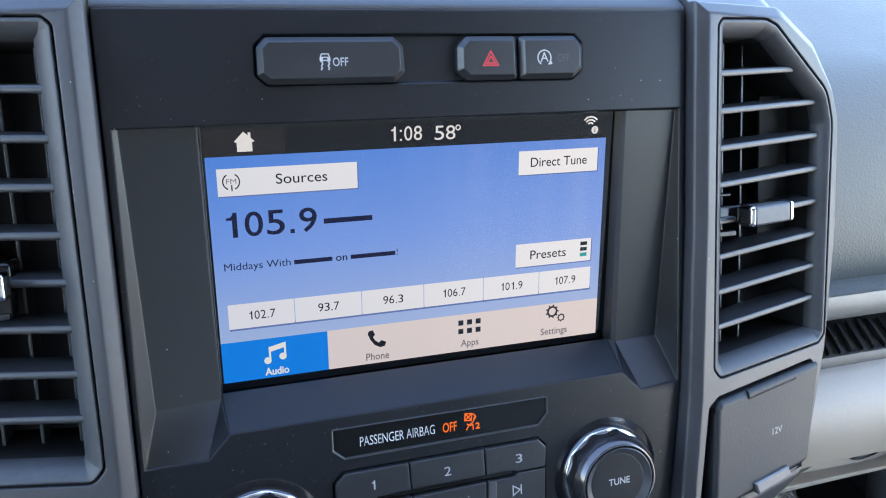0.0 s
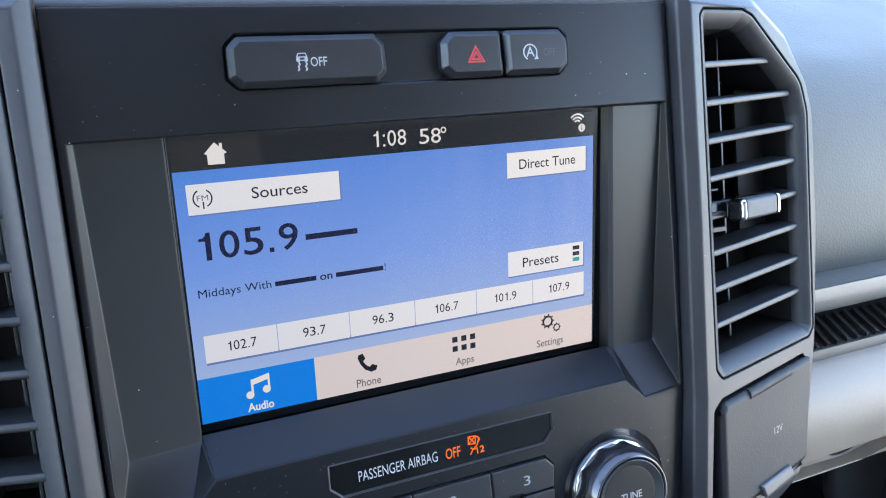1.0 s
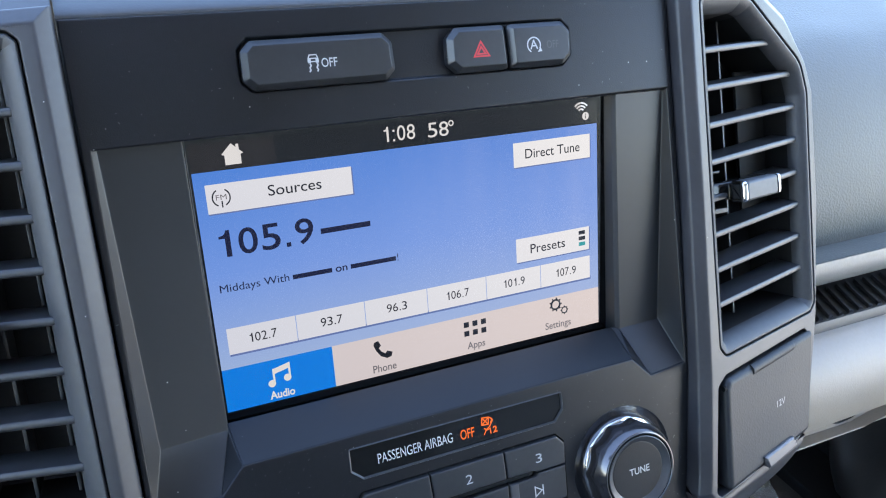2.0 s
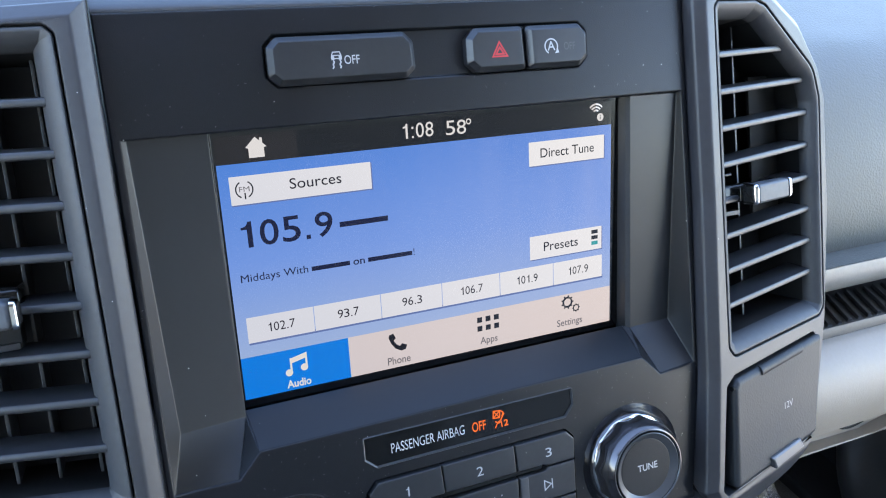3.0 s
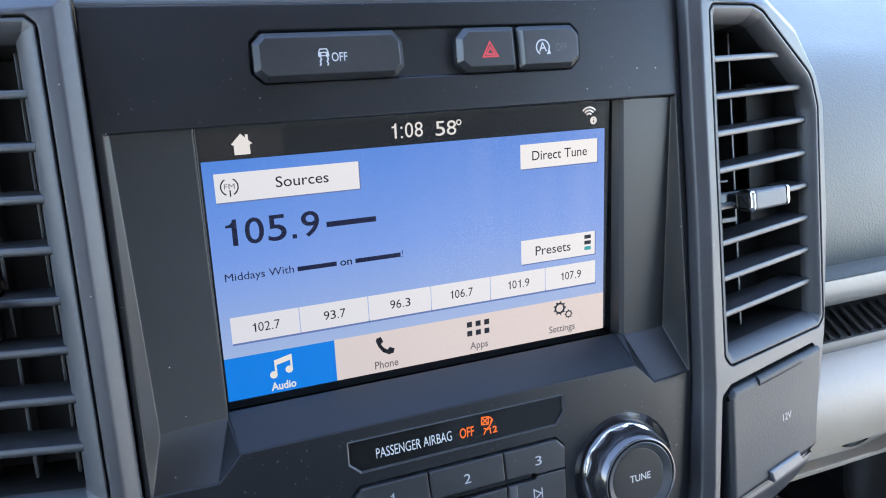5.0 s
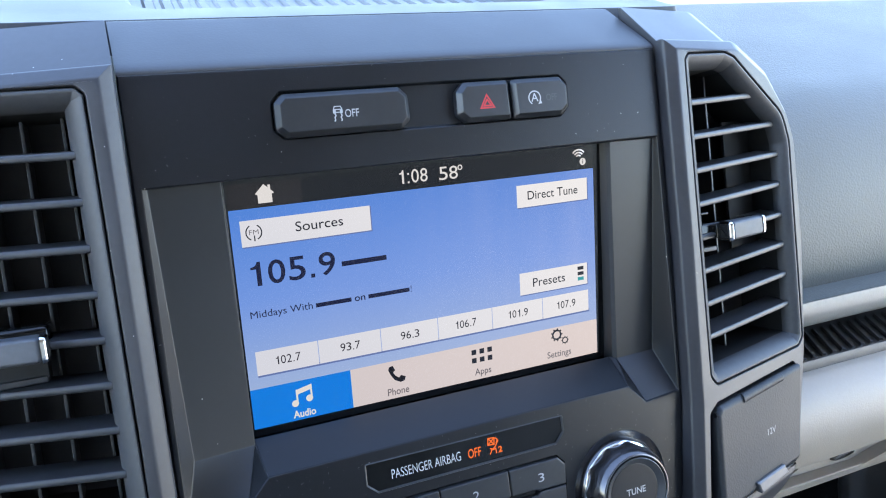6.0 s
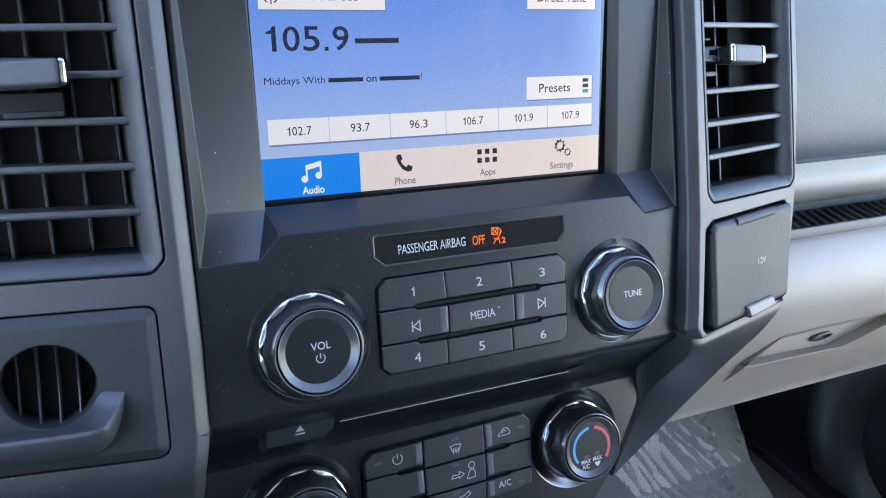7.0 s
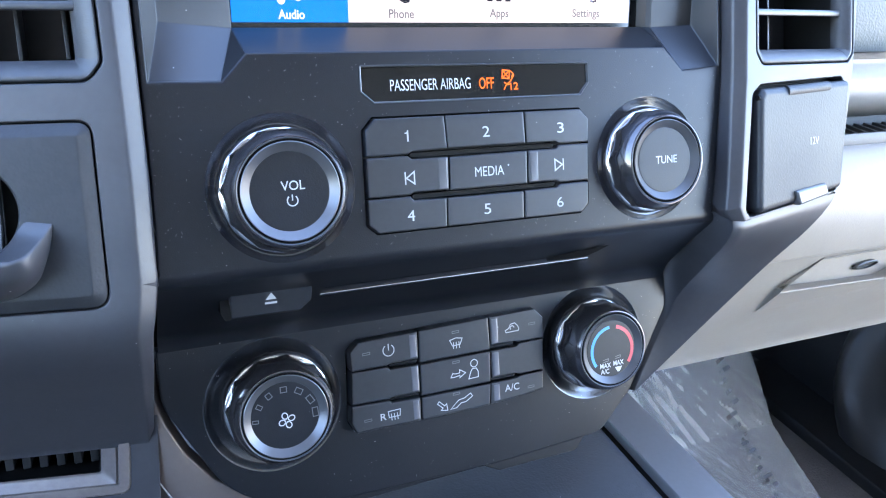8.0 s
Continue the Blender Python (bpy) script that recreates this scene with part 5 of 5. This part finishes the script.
    part("dish", turned(cx, cz, [(r - 0.8, f + 0.2, 0), (r - 1.1, f, 0), (r - 3.9, f + 2.1, 0), (r - 4.2, f + 2.2, 0)], 72, last=False), SATIN, k, "satin dished ring", smooth=50)
    face = part("face", turned(cx, cz, [(r - 4.0, f + 2.2, 0), (r - 4.4, f + 2.0, 0)], 72), face_mat, k, smooth=40)
    return k, face, f + 1.9


_, q, y = knob("volume_knob", "round black volume knob with smoked chrome skirt", VOL, 0.2, 14.2, 17.3)
lettering("VOL", -80.7, -72.7, -109.5, 3.0, y, MARK, q, 0.006)
part("power_mark", strokes([arc(-77.2, -113.0, 1.75, 130, 410, 22), [(-77.2, -111.0), (-77.2, -113.0)]], 0.42, y), MARK, q, smooth=0)
_, q, y = knob("tuning_knob", "round black tuning knob with smoked chrome skirt", TUNE, 0.2, 12.4, 17.2)
lettering("TUNE", 72.1, 82.7, -111.1, 3.0, y, MARK, q, 0.01)
_, q, y = knob("fan_knob", "round black fan speed knob with smoked chrome skirt", FANC, CL - 3.5, 16.0, 17.5)
for k in range(4):
    t = 90 * k + 20
    u = Vector((math.cos(radians(t)), math.sin(radians(t))))
    o = Vector((-78.8, -201.1))
    part("blade_mark", strokes([[tuple(o + u * 0.4), *[tuple(o + u * (2.0 + 1.3 * math.cos(radians(s)))+ Vector((-u.y, u.x)) * 1.1 * math.sin(radians(s))) for s in range(180, -200, -30)]]], 0.42, y), MARK, q, smooth=0)
for k, t in enumerate((176, 147, 120, 90, 60, 31, 3)):
    u, v = Vector((math.cos(radians(t)), math.sin(radians(t)))), Vector((-math.sin(radians(t)), math.cos(radians(t))))
    o = Vector((-79.1, -200.4)) + u * 11.8
    c4 = [o - u * 1.1 - v * (0.6 + 0.2 * k), o + u * 1.1 - v * (0.6 + 0.2 * k), o + u * 1.1 + v * (0.6 + 0.2 * k), o - u * 1.1 + v * (0.6 + 0.2 * k)]
    part("speed_mark", strokes([[tuple(p) for p in c4 + c4[:1]]], 0.35, y), DIMMARK, q, smooth=0)
_, q, y = knob("temperature_knob", "round black temperature knob with blue and red arcs", TEMPC, CL - 3.5, 16.0, 17.4)
hx, hz = 74.6, -198.2
part("cold_arc", strokes([arc(hx, hz, 11.2, 216, 96, 24)], 1.5, y), COOL, q, "blue cold arc", smooth=0)
part("hot_arc", strokes([arc(hx, hz, 11.2, 77, -38, 24)], 1.7, y), HEAT, q, "red hot arc", smooth=0)
lettering("MAX", 67.6, 73.6, -206.2, 2.2, y, MARK, q, 0.02)
lettering("A/C", 67.8, 72.6, -209.0, 2.2, y, MARK, q, 0.02)
lettering("MAX", 75.0, 80.8, -205.8, 2.2, y, MARK, q, 0.02)
part("defrost_mark", shapes([[(75.8, -206.6), (79.8, -206.6), (78.4, -209.0), (77.2, -209.0)]], y), MARK, q, smooth=0)
part("lamp_mark", strokes([[(69.4, -202.4), (72.4, -202.0), (72.4, -203.0), (69.4, -203.4)], [(76.2, -201.6), (79.0, -201.2), (79.0, -202.2), (76.2, -202.6)]], 0.3, y), DIMMARK, q, smooth=0)

# ---- disc slot and eject key ----
eject = thing("eject_key", "black eject key with a white arrow", "key", (-82, 14, -150))
EJ = [(-97.6, -145.2), (-67.0, -144.4), (-67.3, -152.6), (-71.6, -156.4), (-97.2, -156.2)]
ejf = lambda x, z: 13.0 + (-145 - z) * 0.5
q = part("button", button(EJ, 34, ejf, 0.9, 0.9, 2, r=1.0), KEY, eject, smooth=30)
part("arrow", shapes([[(-84.6, -150.0), (-80.6, -150.0), (-82.6, -147.2)], box_poly(-84.8, -80.4, -151.8, -151.0)], lambda x, z: ejf(x, z) - 0.1), MARK, q, smooth=0)
bm = bmesh.new()
loft(bm, [lift(rounded([(-100.6, -146.4), (-97.2, -145.4), (-97.2, -156), (-99.4, -156), (-100.8, -153)], 0.6, 2), 16.4), lift(rounded([(-100.6, -146.4), (-97.2, -145.4), (-97.2, -156), (-99.4, -156), (-100.8, -153)], 0.6, 2), 32)])
part("side_cap", bm, GROOVE, eject)
slot = thing("disc_slot", "thin horizontal disc slot with a shiny lower lip", "disc slot", (0, 24, -151))
bm = swept([(30, -145.6), (17.2, -147.4), (16.4, -148.0), (16.8, -148.8), (34, -150.4)], -62, 61, 2)
part("upper_lip", bm, FASCIA, slot, smooth=60)
bm = swept([(33, -149.4), (33, -152.4)], -62.4, 61, 2)
part("opening", bm, GROOVE, slot, smooth=0)
bm = swept([(33, -151.0), (22.2, -150.95), (21.6, -151.05), (21.2, -151.3), (21.05, -151.6), (21.2, -151.95), (21.6, -152.2), (24, -153.2)], -63, 58.6, 2)
part("lower_lip", bm, CHROME, slot, "thin bright lower lip", smooth=60)
bm = bmesh.new()
bm.faces.new([bm.verts.new(p) for p in ((34, 15.4, -148.3), (50, 12.6, -146.6), (63, 10.4, -145.3), (59.5, 16.0, -148.6), (56, 19.6, -150.8), (36, 18.4, -150.2))])
# A flat black face without depth, just before the slope.
part("notch", bm, GROOVE, slot, "flat black patch for a notch at the slot's end", smooth=0)

# ---- climate keys ----
ckeys = thing("climate_keypad", "black block of climate keys with white symbols", "keypad", (0, 43, -198))
CF = CL - 4.3
CLAY = [
    [(-47.6, -190.6), (-47.8, -182.4), (-43.8, -178.4), (-16.9, -177.7), (-17.2, -189.8), (-30.5, -190.0), (-31.8, -190.6)],
    [(-48.7, -205.3), (-47.7, -191.1), (-31.8, -191.1), (-30.4, -192.4), (-17.3, -192.4), (-17.3, -204.9), (-30.8, -205.0), (-32, -205.5)],
    [(-49.4, -213.4), (-48.8, -205.8), (-32, -206.0), (-30.6, -207.4), (-17.4, -207.3), (-17.8, -217.9), (-47.2, -218.0)],
    [(-16.6, -191.9), (-16.3, -177.6), (17.6, -176.5), (17.8, -191.6)],
    [(-16.9, -206.9), (-16.5, -192.7), (17.8, -192.3), (17.2, -206.6)],
    [(-17.2, -218.0), (-16.9, -207.7), (17.2, -207.4), (16.2, -217.5)],
    [(18.2, -190.0), (18.0, -176.5), (41.6, -176.0), (46.0, -180.6), (45.7, -190.3), (32.4, -190.5), (31, -189.8)],
    [(17.8, -205.2), (18.1, -192.2), (31.2, -192.2), (32.6, -191.0), (45.7, -190.8), (44.9, -205.6), (32, -205.8), (30.6, -205.0)],
    [(16.4, -217.4), (17.6, -207.4), (30.8, -207.2), (32.2, -206.4), (44.9, -206.1), (44.4, -214.8), (34, -216.2)],
]
# Paler than the keys: puts the light on their inner edges into the colour.
KEY_LIT = material("key_lit_strip", grey(0.10, (0.98, 0.98, 1.1)), 0.3, metal=0.4, vary=0.04)
CK = [part("key", button(p, CL + 2.8, CF, 0.9, 0.7, 2), KEY, ckeys, smooth=30) for p in CLAY]
y = CF - 0.08
part("power_mark", strokes([arc(-30.7, -183.8, 2.5, 125, 415, 22), [(-30.7, -180.9), (-30.7, -183.8)]], 0.42, y), MARK, CK[0], smooth=0)
part("rear_mark", strokes([[(-32.6, -213.6), (-27.6, -213.4), (-27.3, -210.6), (-32.9, -210.8), (-32.6, -213.6)], [(-31.6, -212.0), (-31.4, -215.0)], [(-30.2, -212.0), (-30.0, -215.0)], [(-28.8, -212.0), (-28.6, -215.0)]], 0.4, y), MARK, CK[2], smooth=0)
lettering("R", -36.5, -33.8, -214.2, 2.9, y, MARK, CK[2], 0.01)
part("screen_mark", strokes([[(-2.0, -184.1), (1.0, -183.4), (4.1, -183.9), (2.9, -186.6), (-0.8, -186.8), (-2.0, -184.1)], [(-0.2, -185.2), (-0.4, -188.2)], [(1.1, -185.2), (1.1, -188.2)], [(2.4, -185.2), (2.6, -188.2)]], 0.4, y), MARK, CK[3], smooth=0)
part("face_mark", strokes([[(-2.5, -201.2), (-1.6, -199.4), (0.0, -199.8), (1.9, -199.6), (1.9, -198.2), (4.8, -200.0), (1.9, -201.8), (1.9, -200.8), (-0.4, -201.2), (-2.5, -201.2)], arc(9.2, -196.4, 1.7, 0, 360, 18), [(6.2, -203.2), (7.4, -200.0), (8.2, -198.8), (10.2, -198.8), (11.0, -200.4), (11.0, -203.0), (6.2, -203.2)]], 0.4, y), MARK, CK[4], smooth=0)
part("feet_mark", strokes([[(-9.8, -212.0), (-8.9, -211.0), (-6.4, -213.4), (-5.4, -212.6), (-5.0, -215.7), (-8.2, -215.2), (-7.2, -214.3), (-9.8, -212.0)], [(-3.6, -215.6), (0.6, -212.0), (3.4, -211.6), (6.6, -209.9), (7.5, -211.4), (4.2, -213.4), (1.6, -213.6), (-0.6, -215.4), (-3.6, -215.6)]], 0.4, y), MARK, CK[5], smooth=0)
part("recirculate_mark", strokes([[(25.8, -184.0), (27.6, -183.2), (28.6, -181.4), (30.8, -181.0), (32.2, -182.4), (32.9, -183.8), (32.6, -184.8), (26.2, -185.0), (25.8, -184.0)], arc(29.4, -183.2, 1.0, 0, 220, 10)], 0.4, y), MARK, CK[6], smooth=0)
lettering("A/C", 24.1, 31.6, -212.7, 3.2, y, MARK, CK[8], 0.006)
for k, (x, z) in ((0, (-40.7, -183.8)), (2, (-42.1, -213.0)), (6, (39.8, -182.7)), (8, (37.8, -212.6)), (3, (1.0, -180.7)), (4, (0.4, -194.4)), (5, (-0.3, -208.9))):
    part("lamp_mark", strokes([[(x - 1.6, z - 0.5), (x + 1.6, z - 0.4), (x + 1.6, z + 0.5), (x - 1.6, z + 0.4), (x - 1.6, z - 0.5)]], 0.3, y), DIMMARK, CK[k], smooth=0)
for k, x0, x1, z0, z1 in ((0, -21.2, -17.8, -189.0, -178.6), (1, -21.2, -17.9, -204.2, -193.0), (2, -21.4, -18.3, -217.0, -208.0), (6, 18.8, 22.2, -189.2, -177.4), (7, 18.6, 22.0, -204.4, -193.0), (8, 18.2, 21.6, -216.2, -208.2)):
    part("ramp", button(box_poly(x0, x1, z0, z1), CF + 0.3, CF - 0.2, 0.6, 0.3, 1), KEY_LIT, CK[k], "paler strip for the lit inner edge")
for x0, x1, z in ((-30.6, -17.0, -191.2), (-30.6, -17.0, -206.2), (17.8, 30.8, -191.0), (17.2, 30.8, -206.2)):
    part("rail", button(box_poly(x0, x1, z - 1.0, z + 1.0), CL + 2.9, CL - 2.2, 0.4, 0.4, 2, r=0.9), GLOSS, ckeys, "gloss black rail between the keys", smooth=60)

# ---- console, footwell and passenger door, in the level frame ----
console = thing("floor_console", "dark console top with a grey trim edge", "console", (0, -300, 500), LEVEL)
bm = bmesh.new()
rows = []
for yy in (120, 40, 0, -100, -700):
    rows.append([(-150, yy, 512), (-60, yy, 512.5), (60, yy, 512.5), (112, yy, 512), (117, yy, 511), (119, yy, 508), (119, yy, 500)])
loft(bm, rows, False, False, closed=False)
part("top", bm, CONSOLE, console, smooth=60)
bm = block(119.2, 122, -700, 60, 490, 509)
part("gap", bm, GROOVE, console, smooth=0)
bm = bmesh.new()
loft(bm, [[(122, yy, 500), (122.3, yy, 513), (123.4, yy, 514.4), (150, yy, 514.2), (152.2, yy, 513), (153, yy, 508), (154, yy, 480)] for yy in (26, 24, -300, -700)], False, False, closed=False)
part("trim_edge", bm, TRIM, console, "satin grey edge strip", smooth=50)
bm = bmesh.new()
loft(bm, [[(154, yy, 482), (158, yy, 400), (170, yy, 60)] for yy in (200, -300, -700)], False, False, closed=False)
part("side", bm, DARKTRIM, console)

bm = bmesh.new()
nx, ny = 40, 60
grid = []
for i in range(nx):
    row = []
    for j in range(ny):
        x, yy = 330 + 400 * i / (nx - 1), -250 + 740 * j / (ny - 1)
        edge = 774 - (488 - yy) * 0.376 - 14
        x = 330 + (edge - 330) * i / (nx - 1)
        rise = 100 + max(0, yy - 330) * 0.5 + 5 * noise.noise((x * 0.012, yy * 0.012, 0))
        row.append(bm.verts.new((x, yy, rise)))
    grid.append(row)
for i in range(nx - 1):
    for j in range(ny - 1):
        bm.faces.new((grid[i][j], grid[i + 1][j], grid[i + 1][j + 1], grid[i][j + 1]))
mat_ob = thing("floor_mat", "grey floor mat under crumpled clear plastic film", "floor mat", (550, 150, 100), LEVEL)
part("mat", bm, material("mat_rubber", grey(0.46, (1.04, 1.02, 0.92)), 0.6, grain=0.5, grain_size=0.006), mat_ob)
FILM = bpy.data.materials.new("clear_film")
FILM.use_nodes = True
fn, flink = FILM.node_tree.nodes, FILM.node_tree.links.new
fn.remove(fn["Principled BSDF"])
shine, clear, both, facing = fn.new("ShaderNodeBsdfGlossy"), fn.new("ShaderNodeBsdfTransparent"), fn.new("ShaderNodeMixShader"), fn.new("ShaderNodeFresnel")
shine.inputs["Roughness"].default_value, shine.inputs["Color"].default_value = 0.24, (1.0, 0.99, 0.96, 1)
clear.inputs["Color"].default_value = (0.93, 0.93, 0.91, 1)
facing.inputs["IOR"].default_value = 1.6
flink(facing.outputs["Fac"], both.inputs["Fac"]), flink(clear.outputs["BSDF"], both.inputs[1]), flink(shine.outputs["BSDF"], both.inputs[2])
milky, haze = fn.new("ShaderNodeBsdfDiffuse"), fn.new("ShaderNodeMixShader")
milky.inputs["Color"].default_value, haze.inputs["Fac"].default_value = (0.72, 0.72, 0.66, 1), 0.28
flink(both.outputs["Shader"], haze.inputs[1]), flink(milky.outputs["BSDF"], haze.inputs[2])
flink(haze.outputs["Shader"], fn["Material Output"].inputs["Surface"])
bm = bmesh.new()
nx, ny = 130, 190
grid = []
for i in range(nx):
    row = []
    for j in range(ny):
        yy = -250 + 740 * j / (ny - 1)
        edge = 774 - (488 - yy) * 0.376
        x = 322 + (edge - 322) * i / (nx - 1)
        fan = math.atan2(x - 420, 760 - yy)
        far = math.hypot(x - 420, 760 - yy)
        ridge = (1 - abs(noise.noise((fan * 26, far * 0.006, 3.1)))) ** 9
        cross = (1 - abs(noise.noise((x * 0.020 + yy * 0.012, yy * 0.008 - x * 0.010, 7.7)))) ** 10
        small = (1 - abs(noise.noise((x * 0.06 + yy * 0.02, yy * 0.03 - x * 0.03, 8.0)))) ** 7
        fold = 1.0 * ridge + 0.7 * cross + 0.3 * small + 0.5 * noise.noise((x * 0.011, yy * 0.009, 5.0))
        row.append(bm.verts.new((x, yy, 108 + max(0, yy - 330) * 0.5 + 1.5 * fold)))
    grid.append(row)
for i in range(nx - 1):
    for j in range(ny - 1):
        bm.faces.new((grid[i][j], grid[i + 1][j], grid[i + 1][j + 1], grid[i][j + 1]))
part("film", bm, FILM, mat_ob, "clear crumpled plastic film", smooth=70)

bars = []
for k in range(16):
    yy = 430 - 15.5 * k
    edge = 774 - (488 - yy) * 0.376 - 62 + 5 * math.sin(k * 2.1)
    w, h = 5 + 2.5 * math.sin(k * 1.7), 2.6
    bars.append([(edge - w, yy - h), (edge + w, yy - h + 3), (edge + w, yy + h + 3), (edge - w, yy + h)])
bm = bmesh.new()
for b in bars:
    bm.faces.new([bm.verts.new((x, yy, 114.5 + max(0, yy - 330) * 0.5)) for x, yy in b])
part("print", bm, SIDETRIM, mat_ob, "row of dark printed bars", smooth=0)

door = thing("passenger_door_lining", "dark moulded lower door lining", "door", (850, 300, 330), LEVEL)
bm = bmesh.new()
DOORP = [(868, 30), (862, 90), (848, 130), (842, 200), (842, 420), (848, 520), (856, 600), (868, 685)]
loft(bm, [[(x, yy, z) for x, z in DOORP] for yy in (600, 420, 300, 130, -70)], False, False, closed=False)
part("lining", bm, DUCT, door, smooth=60)
bm = bmesh.new()
at_y, at_z = 145, 215
rings = []
for rad, x in ((202, 848), (200, 834), (194, 818), (184, 806), (170, 800), (154, 800), (136, 806), (120, 816), (108, 830)):
    rings.append([(x, at_y + rad * math.cos(t), at_z + rad * math.sin(t)) for t in [2 * math.pi * k / 48 for k in range(48)]])
loft(bm, rings, False, False)
part("speaker_housing", bm, material("housing_trim", grey(0.03, (1.08, 1.0, 0.9)), 0.34, grain=0.2, grain_size=0.001), door, "rounded dark speaker housing", smooth=60)
bm = bmesh.new()
loft(bm, [[(768, yy, 60), (769, yy, 92), (772, yy, 97), (800, yy, 100), (880, yy, 100)] for yy in (480, 300, -250)], False, False, closed=False)
part("sill", bm, DUCT, door, smooth=50)
bm = bmesh.new()
rings = []
for rad, x in ((109, 831), (100, 832), (80, 826), (40, 823), (8, 822)):
    rings.append([(x, at_y + rad * math.cos(t), at_z + rad * math.sin(t)) for t in [2 * math.pi * k / 48 for k in range(48)]])
loft(bm, rings, False, True)
part("speaker_grille", bm, DUCT, door, "black speaker grille", smooth=60)

# ---- dust and lint on the black faces ----
def within(p, poly):
    x, z = p
    hit = False
    for (x0, z0), (x1, z1) in zip(poly, poly[1:] + poly[:1]):
        if (z0 > z) != (z1 > z) and x < x0 + (x1 - x0) * (z - z0) / (z1 - z0):
            hit = not hit
    return hit


def flecks(count, outer, holes, y, seed):
    """Tiny specks and short bent fibres strewn over a face."""
    rnd = np.random.default_rng(seed)
    xs, zs = [p[0] for p in outer], [p[1] for p in outer]
    runs, dots = [], []
    while len(runs) + len(dots) < count:
        p = (rnd.uniform(min(xs), max(xs)), rnd.uniform(min(zs), max(zs)))
        if not within(p, outer) or any(within(p, h) for h in holes) or (p[1] > 40 and rnd.random() < 0.8):
            continue
        if rnd.random() < 0.15:
            a, b, l = rnd.uniform(0, 6.28), rnd.uniform(-0.5, 0.5), rnd.uniform(0.15, 0.5)
            q = (p[0] + l * math.cos(a), p[1] + l * math.sin(a))
            runs.append([p, q, (q[0] + l * math.cos(a + b), q[1] + l * math.sin(a + b))])
        else:
            r = 0.06 + 0.11 * rnd.random() ** 2.5
            dots.append([(p[0] + r * rnd.uniform(0.6, 1.3) * math.cos(t), p[1] + r * rnd.uniform(0.6, 1.3) * math.sin(t)) for t in (0, 1.26, 2.5, 3.8, 5.0)])
    bm = strokes(runs, 0.09, y)
    f = y if callable(y) else flat(y)
    for d in dots:
        bm.faces.new([bm.verts.new((x, f(x, z), z)) for x, z in d])
    return bm


bm = flecks(420, OUTLINE, [CHANNEL, inset(RECESS, -1), WARNING, KEYPAD, circle(*VOL, DISH), circle(*TUNE, DISH)], -0.03, 3)
piece("dust_specks", bm, LINT, "pale dust specks and lint on the black fascia", "dust", kind="stuff", smooth=0, at=(0, 0, 0))
bm = flecks(190, CPOLY, [CKEYS, circle(*FANC, 26), circle(*TEMPC, 26)], CL - 0.03, 5)
piece("dust_specks", bm, LINT, "pale dust specks on the climate face", "dust", kind="stuff", smooth=0, at=(0, CL, -200))
bm = strokes([[(-98, -50.6), (-96.6, -52.0), (-95.0, -54.0)]], 0.22, 11.2)
piece("dust_fibre", bm, LINT, "pale bent fibre lying beside the screen", "dust", kind="stuff", smooth=0, at=(-96, 11, -52))
bm = flecks(60, [(-112, 48), (-88.5, 48), (-88.5, -52), (-110, -52)], [], lambda x, z: 3.4 + (53.6 - z) * (9.6 - 3.2) / 107 + (x + 114) * 0.12 - 0.6, 8)
piece("dust_specks", bm, LINT, "pale dust specks beside the screen", "dust", kind="stuff", smooth=0, at=(-100, 5, 0))
